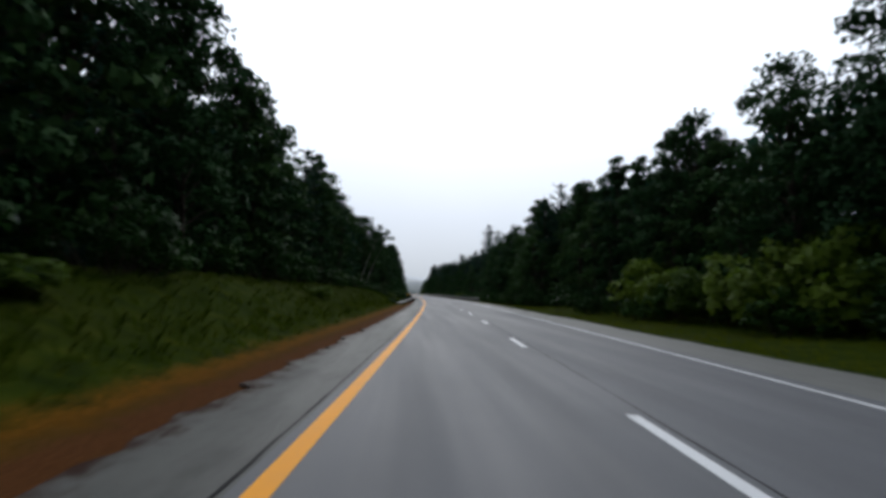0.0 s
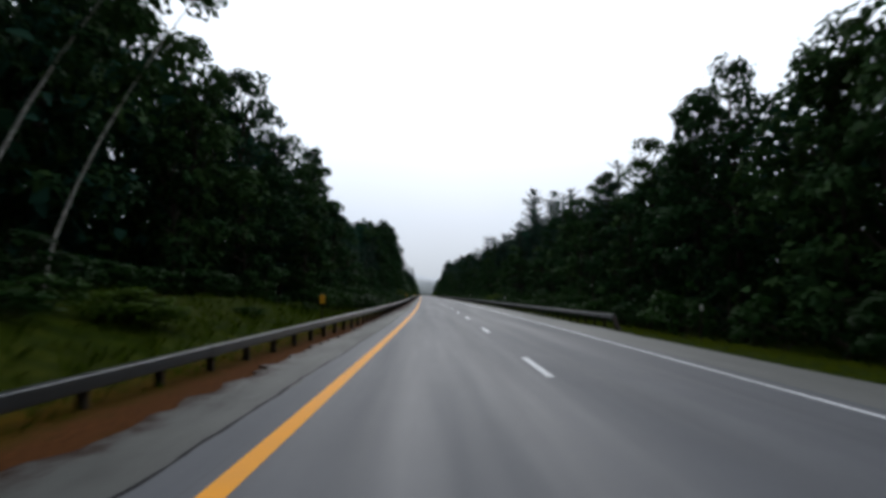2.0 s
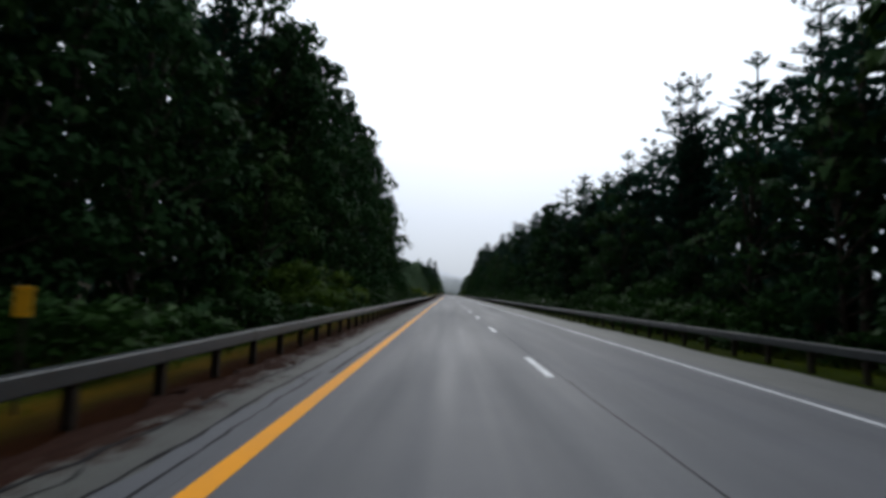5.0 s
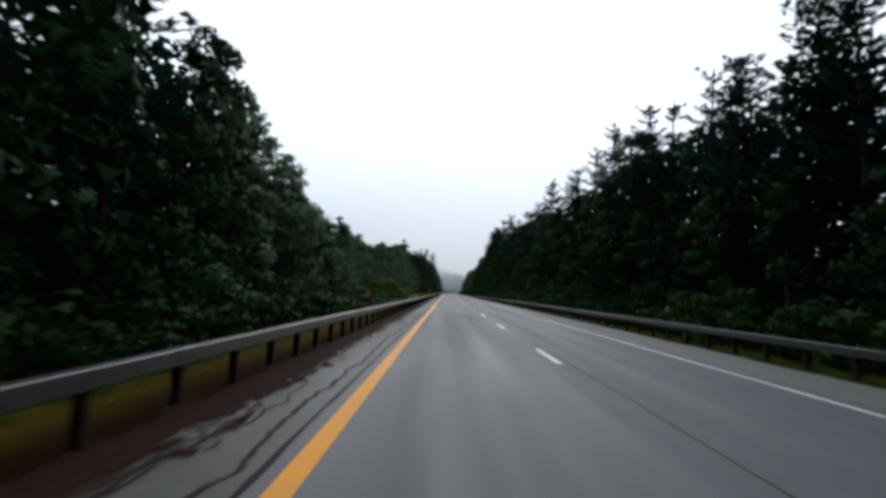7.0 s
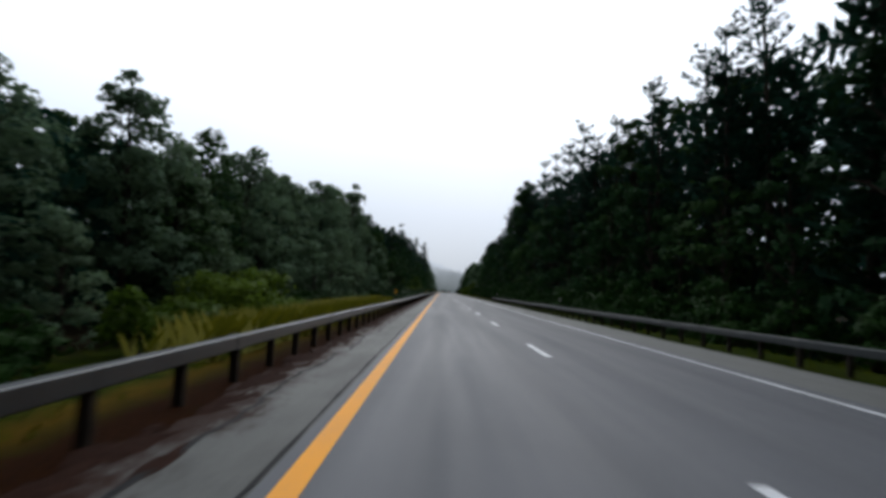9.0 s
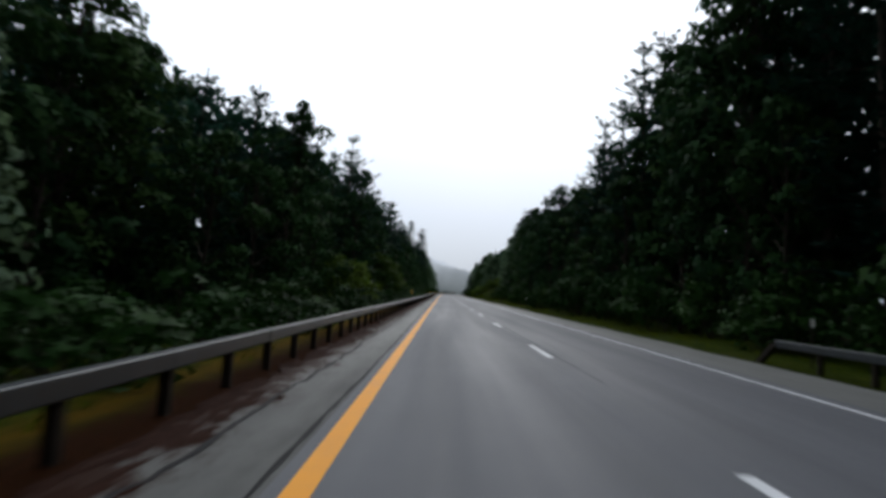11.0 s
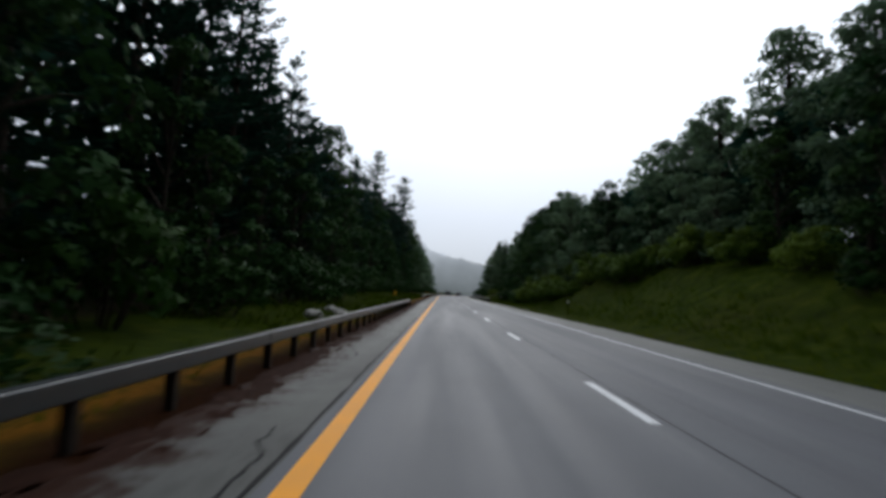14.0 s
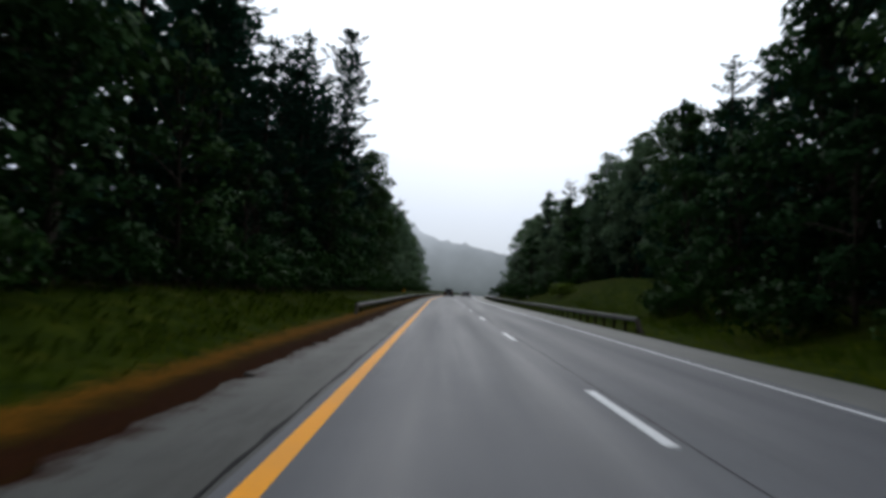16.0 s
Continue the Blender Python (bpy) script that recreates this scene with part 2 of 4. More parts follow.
def ground_material():
    """Grass, with a strip of red-brown needles and grit beside the pavement and dark litter under the trees."""
    m, n, l, b = material("verge_ground")
    p = world_coords(n, l)
    big, mid, fine = noise_node(n, l, 0.12, 4, p), noise_node(n, l, 1.4, 5, p), noise_node(n, l, 18, 4, p)
    grass = ramp(n, l, mid, ((0.3, (0.009, 0.017, 0.001)), (0.55, (0.022, 0.034, 0.002)), (0.75, (0.044, 0.050, 0.004))))
    dry = ramp(n, l, big, ((0.48, (0, 0, 0)), (0.75, (0.4, 0.4, 0.4))))
    grass = mixed(n, l, dry, grass, (0.032, 0.027, 0.007))
    uv = n.new("ShaderNodeUVMap")
    uv.uv_map = "across"
    sep = n.new("ShaderNodeSeparateXYZ")
    l.new(uv.outputs["UV"], sep.inputs[0])
    sep_y = sep.outputs["Y"]
    dirt = ramp(n, l, fine, ((0.3, (0.008, 0.004, 0.002)), (0.7, (0.036, 0.012, 0.004))))
    s_first = math_node(n, l, "MULTIPLY", math_node(n, l, "SUBTRACT", 112.0, sep_y), 0.04, True)
    dirt = mixed(n, l, s_first, dirt, ramp(n, l, fine, ((0.3, (0.034, 0.014, 0.006)), (0.7, (0.110, 0.044, 0.015)))))
    litter = ramp(n, l, fine, ((0.3, (0.012, 0.010, 0.006)), (0.7, (0.032, 0.024, 0.013))))
    wob = math_node(n, l, "MULTIPLY", math_node(n, l, "ADD", math_node(n, l, "MULTIPLY", math_node(n, l, "SUBTRACT", mid, 0.5), 1.1), math_node(n, l, "MULTIPLY", math_node(n, l, "SUBTRACT", fine, 0.5), 1.2)), 1.0)
    X = math_node(n, l, "ADD", sep.outputs["X"], wob)
    left = math_node(n, l, "ABSOLUTE", math_node(n, l, "ADD", X, 1.88))
    in_dirt = math_node(n, l, "SUBTRACT", 1.0, math_node(n, l, "MULTIPLY", math_node(n, l, "SUBTRACT", left, 0.28), 1.9), True)
    tan = math_node(n, l, "SUBTRACT", 1.0, math_node(n, l, "MULTIPLY", math_node(n, l, "ABSOLUTE", math_node(n, l, "ADD", X, 2.75)), 1.7), True)
    s_open = math_node(n, l, "MULTIPLY", math_node(n, l, "SUBTRACT", math_node(n, l, "ABSOLUTE", math_node(n, l, "SUBTRACT", sep.outputs["Y"], 250.0)), 170.0), 0.04, True)
    tan = math_node(n, l, "MULTIPLY", tan, math_node(n, l, "ADD", 0.5, math_node(n, l, "MULTIPLY", s_open, 0.5)))
    grass = mixed(n, l, tan, grass, ramp(n, l, fine, ((0.3, (0.048, 0.020, 0.003)), (0.7, (0.165, 0.068, 0.007)))))
    col = mixed(n, l, in_dirt, grass, dirt)
    off = math_node(n, l, "ABSOLUTE", math_node(n, l, "SUBTRACT", X, 5.8))
    wood = math_node(n, l, "MULTIPLY", math_node(n, l, "SUBTRACT", off, 13.6), 0.6, True)
    col = mixed(n, l, wood, col, litter)
    l.new(col, b.inputs["Base Color"])
    b.inputs["Roughness"].default_value = 0.95
    b.inputs["Specular IOR Level"].default_value = 0.02
    bump(n, l, b, fine, 0.8, 0.05)
    return m


def foliage(name, dark, mid, light, through=0.25, gloss=0.25):
    m, n, l, b = material(name)
    g = n.new("ShaderNodeNewGeometry")
    o = n.new("ShaderNodeObjectInfo")
    v = math_node(n, l, "ADD", math_node(n, l, "MULTIPLY", g.outputs["Random Per Island"], 0.2),
                  math_node(n, l, "MULTIPLY", o.outputs["Random"], 0.6))
    tc = n.new("ShaderNodeTexCoord")
    patch = noise_node(n, l, 0.5, 3, tc.outputs["Object"])
    v = math_node(n, l, "ADD", math_node(n, l, "MULTIPLY", v, 0.65), math_node(n, l, "MULTIPLY", patch, 0.45))
    col = ramp(n, l, v, ((0.2, dark), (0.5, mid), (0.85, light)))
    l.new(col, b.inputs["Base Color"])
    b.inputs["Roughness"].default_value = 0.65
    b.inputs["Specular IOR Level"].default_value = gloss
    t = n.new("ShaderNodeBsdfTranslucent")
    l.new(mixed(n, l, 1.0, col, (0.95, 1.0, 0.8), "MULTIPLY"), t.inputs["Color"])
    mx = n.new("ShaderNodeMixShader")
    mx.inputs[0].default_value = through
    l.new(b.outputs[0], mx.inputs[1])
    l.new(t.outputs[0], mx.inputs[2])
    l.new(mx.outputs[0], n["Material Output"].inputs["Surface"])
    return m


M_PINE = foliage("pine_needles", (0.006, 0.022, 0.016), (0.012, 0.042, 0.030), (0.024, 0.066, 0.038), 0.18, 0.02)
M_LEAF = foliage("broad_leaves", (0.008, 0.026, 0.010), (0.018, 0.048, 0.016), (0.042, 0.078, 0.020), 0.17, 0.02)
M_SHRUB = foliage("shrub_leaves", (0.006, 0.022, 0.004), (0.012, 0.040, 0.007), (0.030, 0.070, 0.010), 0.2, 0.06)
M_BRIGHT = foliage("fresh_green_leaves", (0.026, 0.054, 0.006), (0.058, 0.100, 0.011), (0.125, 0.175, 0.022), 0.42, 0.06)
# leaves with the paleness of mist painted into their colour
M_MIST_PALE = foliage("mist_paled_leaves", (0.060, 0.100, 0.062), (0.102, 0.158, 0.098), (0.150, 0.205, 0.125), 0.38, 0.02)
M_GRASS = foliage("grass_blades", (0.013, 0.026, 0.002), (0.028, 0.044, 0.003), (0.060, 0.066, 0.005), 0.25, 0.0)
M_BLOOM = foliage("goldenrod", (0.04, 0.055, 0.006), (0.09, 0.10, 0.010), (0.26, 0.22, 0.02))
M_LITTER = plain("needle_litter", (0.024, 0.0105, 0.007), 0.95, 0, 0.5, 9.0, 0.5, 0.05)
M_GROUND = ground_material()


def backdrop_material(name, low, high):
    """Woods lost in mist: haze painted as a plain glow, paler towards the top."""
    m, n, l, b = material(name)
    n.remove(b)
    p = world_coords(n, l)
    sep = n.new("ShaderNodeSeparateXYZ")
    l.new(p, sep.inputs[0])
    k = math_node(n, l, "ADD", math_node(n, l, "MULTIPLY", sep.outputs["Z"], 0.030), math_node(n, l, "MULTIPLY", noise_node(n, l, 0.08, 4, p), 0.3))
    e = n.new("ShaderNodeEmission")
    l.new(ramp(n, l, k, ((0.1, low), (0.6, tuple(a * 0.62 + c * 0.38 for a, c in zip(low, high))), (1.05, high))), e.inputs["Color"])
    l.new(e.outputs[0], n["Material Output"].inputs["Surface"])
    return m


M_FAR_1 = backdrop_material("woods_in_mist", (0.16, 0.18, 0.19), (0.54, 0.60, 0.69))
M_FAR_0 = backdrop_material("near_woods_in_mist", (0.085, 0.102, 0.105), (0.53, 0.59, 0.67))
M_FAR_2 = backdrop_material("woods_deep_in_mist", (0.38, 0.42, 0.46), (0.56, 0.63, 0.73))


# ------------------------------------------------------------------ mesh helpers
def mesh_from(name, verts, faces, mat, smooth=False):
    me = bpy.data.meshes.new(name)
    me.from_pydata([tuple(v) for v in verts], [], faces)
    me.materials.append(mat)
    if smooth:
        me.polygons.foreach_set("use_smooth", [True] * len(me.polygons))
    me.update()
    return me


def part(name, data, parent, label="", at=None):
    """Links a mesh as one object under a thing or a part."""
    ob = new(name, data)
    ob.parent = parent
    if at is not None:
        ob.matrix_basis = at
    if label:
        ob["label"] = label
    return ob


def thing(name, at, label, category, group="", kind=""):
    ob = new(name)
    ob.matrix_basis = at
    ob.empty_display_size = 0.2
    return tagged(ob, label, category, group, kind)


def bevelled_box(sx, sy, sz, bevel=0.01, centre=(0, 0, 0)):
    bm = bmesh.new()
    bmesh.ops.create_cube(bm, size=1.0)
    bmesh.ops.scale(bm, vec=(sx, sy, sz), verts=bm.verts)
    if bevel:
        bmesh.ops.bevel(bm, geom=list(bm.edges), offset=bevel, segments=1, affect="EDGES")
    bmesh.ops.translate(bm, vec=centre, verts=bm.verts)
    return bm


def mesh_of(bm, name, mat, smooth=False):
    me = bpy.data.meshes.new(name)
    bm.to_mesh(me)
    bm.free()
    me.materials.append(mat)
    if smooth:
        me.polygons.foreach_set("use_smooth", [True] * len(me.polygons))
    return me


def strip(name, s0, s1, x0, x1, z, mat, step=4.0, thick=0.0, ragged=0.0, rng=None, ragged_side=0):
    """A strip along the road between the offsets x0 and x1; thick gives it sides."""
    n = max(1, int(round((s1 - s0) / step)))
    verts, faces = [], []
    for i in range(n + 1):
        s = s0 + (s1 - s0) * i / n
        a = x0 + (rng.gauss(0, ragged) if ragged and ragged_side <= 0 else 0)
        b = x1 + (rng.gauss(0, ragged) if ragged and ragged_side >= 0 and ragged_side != 0 else 0)
        verts += [on_road(s, a, z), on_road(s, b, z)]
        if thick:
            verts += [on_road(s, a - 0.04, z - thick), on_road(s, b + 0.04, z - thick)]
    k = 4 if thick else 2
    for i in range(n):
        p, q = i * k, (i + 1) * k
        faces.append((p, p + 1, q + 1, q))
        if thick:
            faces += [(p + 2, p, q, q + 2), (p + 1, p + 3, q + 3, q + 1)]
    if thick:
        faces += [(0, 2, 3, 1), (n * k, n * k + 1, n * k + 3, n * k + 2)]
    me = mesh_from(name, verts, faces, mat)
    across = [x for i in range(n + 1) for x in ((x0, x1, x0, x1) if thick else (x0, x1))]
    layer = me.uv_layers.new(name="across")
    idx = np.empty(len(me.loops), dtype=np.int32)
    me.loops.foreach_get("vertex_index", idx)
    flat = np.zeros((len(me.loops), 2), dtype=np.float32)
    flat[:, 0] = np.array(across, dtype=np.float32)[idx]
    flat[:, 1] = np.repeat(np.linspace(s0, s1, n + 1, dtype=np.float32), k)[idx]
    layer.data.foreach_set("uv", flat.ravel())
    return me


# ------------------------------------------------------------------ ground
def blend(a, b, t):
    t = min(max(t, 0.0), 1.0)
    return a + (b - a) * t * t * (3 - 2 * t)


def along(stops, s):
    return float(np.interp(s, [a for a, _ in stops], [b for _, b in stops]))


BANK_LEFT = ((-240, 2.0), (55, 2.0), (85, 1.3), (125, 0.2), (200, -0.6), (420, -0.8), (520, -0.2), (560, 0.5), (600, 0.9), (760, 0.8))
BANK_RIGHT = ((-240, 0.5), (50, 0.4), (90, -0.7), (400, -0.9), (450, 0.0), (500, 0.6), (540, 2.6), (558, 4.2), (576, 3.8), (594, 2.6), (612, 1.6), (634, 1.4), (650, 3.4), (680, 2.5), (760, 2.0))


def ground_z(s, X):
    low = -0.05
    if X < -2.4:
        edge = along(BANK_LEFT, s)
        z = blend(low, edge, (-2.4 - X) / 6.0) + max(0.0, min(-X, 30.0) - 9) * 0.05 * (1 if edge > 0 else 0.3)
    elif X > 10.0:
        edge = along(BANK_RIGHT, s)
        z = blend(low, edge, (X - 10.0) / 7.5) + max(0.0, min(X, 40.0) - 18) * 0.06 * (1 if edge > 0 else 0.3)
    else:
        return low - (0.07 if -1.2 < X < 8.8 else 0.0)
    fade = min(1.0, (abs(X - 3.5) - 5.5) / 3.0)
    z = blend(z, 0.2, (abs(X - 3.5) - 36.0) / 50.0)
    n1 = noise.noise(Vector((s * 0.09, X * 0.09, 3.1)))
    n2 = noise.noise(Vector((s * 0.35, X * 0.35, 7.7)))
    return z + max(0.0, fade) * (0.28 * n1 + 0.10 * n2)


def build_ground():
    S = [-230, -160, -110, -70] + list(np.arange(-40, 760, 2.5)) + [780, 820, 880, 960, 1060, 1180, 1350, 1480]
    X = [-900, -400, -160, -80, -45, -30, -24, -19, -16, -13.5, -11.5, -10, -9, -8, -7, -6.2, -5.4, -4.6, -4, -3.4, -2.9, -2.4, -1.9,
         -1.2, 0, 3.5, 7, 8.8, 9.4, 10, 10.7, 11.4, 12.2, 13, 14, 15, 16, 17, 18.2, 20, 23, 27, 33, 45, 80, 160, 400, 900]
    verts, uvs, faces = [], [], []
    for s in S:
        for x in X:
            verts.append(on_road(s, x, ground_z(s, x)))
            uvs.append((x, s))
    w = len(X)
    for i in range(len(S) - 1):
        for j in range(w - 1):
            a = i * w + j
            faces.append((a, a + 1, a + w + 1, a + w))
    me = mesh_from("ground", verts, faces, M_GROUND, True)
    layer = me.uv_layers.new(name="across")
    idx = np.empty(len(me.loops), dtype=np.int32)
    me.loops.foreach_get("vertex_index", idx)
    layer.data.foreach_set("uv", np.array(uvs, dtype=np.float32)[idx].ravel())
    return tagged(new("ground", me), "grassy verge with red-brown needle litter and wooded banks", "ground", kind="structure")


build_ground()

# ------------------------------------------------------------------ pavement
ROAD_A, ROAD_B = -200.0, 1150.0
rng = random.Random(5)
road = tagged(new("road", strip("road", ROAD_A, ROAD_B, -0.22, 7.35, 0.0, M_LANES, 3.0, 0.12)),
              "two-lane grey asphalt carriageway with worn wheel tracks", "road", kind="structure")
shoulder_left = tagged(new("pavement_shoulder_left", strip("shoulder", ROAD_A, ROAD_B, -1.60, -0.222, -0.004, M_SHOULDER, 0.35, 0.12, 0.085, rng, -1)),
                       "narrow pale cracked asphalt shoulder beside the yellow line", "shoulder", kind="structure")
shoulder_right = tagged(new("pavement_shoulder_right", strip("shoulder", ROAD_A, ROAD_B, 7.37, 9.1, -0.004, M_SHOULDER_R, 1.5, 0.12, 0.05, rng, 1)),
                        "pale asphalt shoulder beside the white line", "shoulder", kind="structure")

line_y = tagged(new("yellow_edge_line", strip("yellow_line", ROAD_A, ROAD_B, -0.10, 0.10, 0.004, M_YELLOW, 3.0)),
                "solid orange-yellow painted edge line on the asphalt", "road marking", kind="structure")
line_w = tagged(new("white_edge_line", strip("white_line", ROAD_A, ROAD_B, 2 * LANE - 0.055, 2 * LANE + 0.055, 0.004, M_WHITE, 3.0)),
                "solid white painted edge line on the asphalt", "road marking", kind="structure")
for k in range(-3, 75):
    s = k * 11.0 + 3.59
    dash = new("lane_dash", strip("lane_dash", s, s + 2.9, LANE - 0.075, LANE + 0.075, 0.004, M_WHITE, 1.0))
    tagged(dash, "worn white painted lane dash on grey asphalt", "road marking", "lane dashes between the two lanes")


# the lane's darker asphalt laps over the first stretch of the shoulder
lap = strip("asphalt_lap", 60, 200, -0.62, -0.224, 0.001, M_LANES, 0.5, 0.0, 0.035, random.Random(12), -1)
part("asphalt_lap", lap, shoulder_left, "darker overlapping strip of asphalt")
# tar-filled seams and cracks
def wiggle(name, s0, s1, X, width, sway, step, seed, z=0.003):
    r = random.Random(seed)
    n = max(2, int((s1 - s0) / step))
    verts, faces, off = [], [], 0.0
    for i in range(n + 1):
        s = s0 + (s1 - s0) * i / n
        off = off * 0.86 + r.gauss(0, sway)
        w = width * r.uniform(0.5, 1.3)
        x = X(s) if callable(X) else X
        verts += [on_road(s, x + off - w / 2, z), on_road(s, x + off + w / 2, z)]
        if i:
            a = 2 * i - 2
            faces.append((a, a + 1, a + 3, a + 2))
    return mesh_from(name, verts, faces, M_TAR)


part("seam_seal", wiggle("seam_seal", 190, 760, -0.27, 0.05, 0.007, 0.4, 1, 0.003), shoulder_left, "black tar-filled seam")
part("seam_seal", wiggle("seam_seal", -30, 47, -0.30, 0.03, 0.007, 0.4, 7, 0.003), shoulder_left, "black tar-filled seam")
for k, (a, b, x, w) in enumerate(((60, 200, -0.63, 0.045), (108, 190, -0.38, 0.03))):
    part("crack", wiggle("crack", a, b, x, w, 0.012, 0.25, 340 + k, 0.003), shoulder_left, "dark crack along the lapped asphalt")
for k, (a, b, x) in enumerate(((112, 205, -1.06), (238, 296, -0.48), (226, 312, -1.10), (306, 430, -1.04), (436, 505, -1.12))):
    part("crack", wiggle("crack", a, b, x, 0.06, 0.024, 0.14, 300 + k, 0.003), shoulder_left, "long jagged open crack")
for k, (a, b) in enumerate(((-60, 70), (118, 330), (418, 560), (575, 760))):
    part("seam_seal", wiggle("seam_seal", a, b, 3.68, 0.022, 0.006, 0.6, 20 + k), road, "thin dark seam in the asphalt")
r = random.Random(8)
for a, b, n in ((120, 215, 5), (236, 342, 8), (425, 520, 10), (520, 720, 4)):
    for k in range(n):
        s = r.uniform(a, b)
        L = r.uniform(1.5, 7)
        x0 = r.uniform(-1.2, -0.55)
        slope = r.uniform(-0.05, 0.05)
        part("crack", wiggle("crack", s, s + L, lambda q, x0=x0, s=s, k=slope: min(-0.42, max(-1.38, x0 + k * (q - s))), 0.034, 0.045, 0.16, 100 + k + int(a)), shoulder_left)
    for k in range(n // 2):
        s = r.uniform(a, b)
        dx = r.uniform(0.5, 1.0)
        verts, faces = [], []
        for i in range(9):
            x = -0.35 - dx * i / 8
            j = s + r.gauss(0, 0.04) + 0.25 * i / 8
            verts += [on_road(j, x, 0.003), on_road(j + r.uniform(0.02, 0.05), x, 0.003)]
            if i:
                q = 2 * i - 2
                faces.append((q, q + 1, q + 3, q + 2))
        part("crack", mesh_from("crack", verts, faces, M_TAR), shoulder_left)


def needle_litter():
    """Ragged drifts of dark needles and grit that creep over the shoulder's outer edge."""
    r = random.Random(61)
    verts, faces = [], []
    for k in range(6500):
        s = r.choice((r.uniform(-12, 725), r.uniform(-12, 725), r.uniform(225, 320)))
        X = -1.66 + abs(r.gauss(0, 0.24))
        if s < 118 or (s > 540 and X > -1.2) or s > 574:
            continue
        if X > -0.45:
            continue
        size = r.uniform(0.5, 1.2) * (0.25 + 0.75 * min(1.0, (-0.5 - X) / 0.9))
        L, W = size * r.uniform(0.2, 0.7), size * r.uniform(0.06, 0.22)
        slant = r.uniform(-0.25, 0.25)
        base, m = len(verts), 9
        verts.append(on_road(s, X, 0.004 + r.uniform(0.004, 0.010)))
        for j in range(m):
            a = 2 * math.pi * j / m
            q = r.uniform(0.3, 1.35)
            u, v = L * q * math.cos(a), W * q * math.sin(a)
            verts.append(on_road(s + u, X + v + slant * u * 0.5, -0.002))
        faces += [(base, base + 1 + j, base + 1 + (j + 1) % m) for j in range(m)]
    tagged(new("needle_litter", mesh_from("needle_litter", verts, faces, M_LITTER)),
           "dark drifts of pine needles and grit on the shoulder's edge", "litter", kind="stuff")


needle_litter()


# ------------------------------------------------------------------ guardrails
POST_STEP = 1.62
RAIL_DIP = ((0, -0.05), (170, -0.05), (230, 0.0), (500, 0.0), (535, -0.05), (800, -0.05))


def box_beam(length):
    """A square steel tube along +y, 0.15 wide and 0.19 high with rounded corners, its top at z = 0 and its road face at x = 0.02."""
    x0, x1, z0, z1, c, d = -0.13, 0.02, -0.19, 0.0, 0.006, 0.016
    ring = [(x0 + d, z1), (x1 - d, z1), (x1 - c, z1 - c * 0.7), (x1, z1 - d), (x1, z0 + d), (x1 - c, z0 + c * 0.7),
            (x1 - d, z0), (x0 + d, z0), (x0 + c, z0 + c * 0.7), (x0, z0 + d), (x0, z1 - d), (x0 + c, z1 - c * 0.7)]
    n = len(ring)
    verts = [(x, y, z) for y in (0.003, length - 0.003) for x, z in ring]
    faces = [(i, (i + 1) % n, n + (i + 1) % n, n + i) for i in range(n)] + [tuple(range(n))[::-1], tuple(range(n, 2 * n))]
    return mesh_from("box_beam", verts, faces, M_STEEL)


def i_post(height):
    """An I-section post with its top at z = 0."""
    w, d, t = 0.09, 0.11, 0.014
    ring = [(-w / 2, -d / 2), (w / 2, -d / 2), (w / 2, -d / 2 + t), (t / 2, -d / 2 + t), (t / 2, d / 2 - t), (w / 2, d / 2 - t),
            (w / 2, d / 2), (-w / 2, d / 2), (-w / 2, d / 2 - t), (-t / 2, d / 2 - t), (-t / 2, -d / 2 + t), (-w / 2, -d / 2 + t)]
    ring = [(y, x) for x, y in ring]
    n = len(ring)
    verts = [(x, y, z) for z in (-height, 0.0) for x, y in ring]
    faces = [(i, n + i, n + (i + 1) % n, (i + 1) % n) for i in range(n)] + [tuple(range(n, 2 * n))]
    return mesh_from("i_post", verts, faces, M_POST)


ME_BEAM = box_beam(2 * POST_STEP)
ME_SLEEVE = mesh_of(bevelled_box(0.166, 0.30, 0.204, 0.010), "splice_sleeve", M_STEEL)
ME_POST = i_post(0.85)
ME_BRACKET = mesh_of(bevelled_box(0.13, 0.09, 0.012, 0.003), "bracket", M_POST)


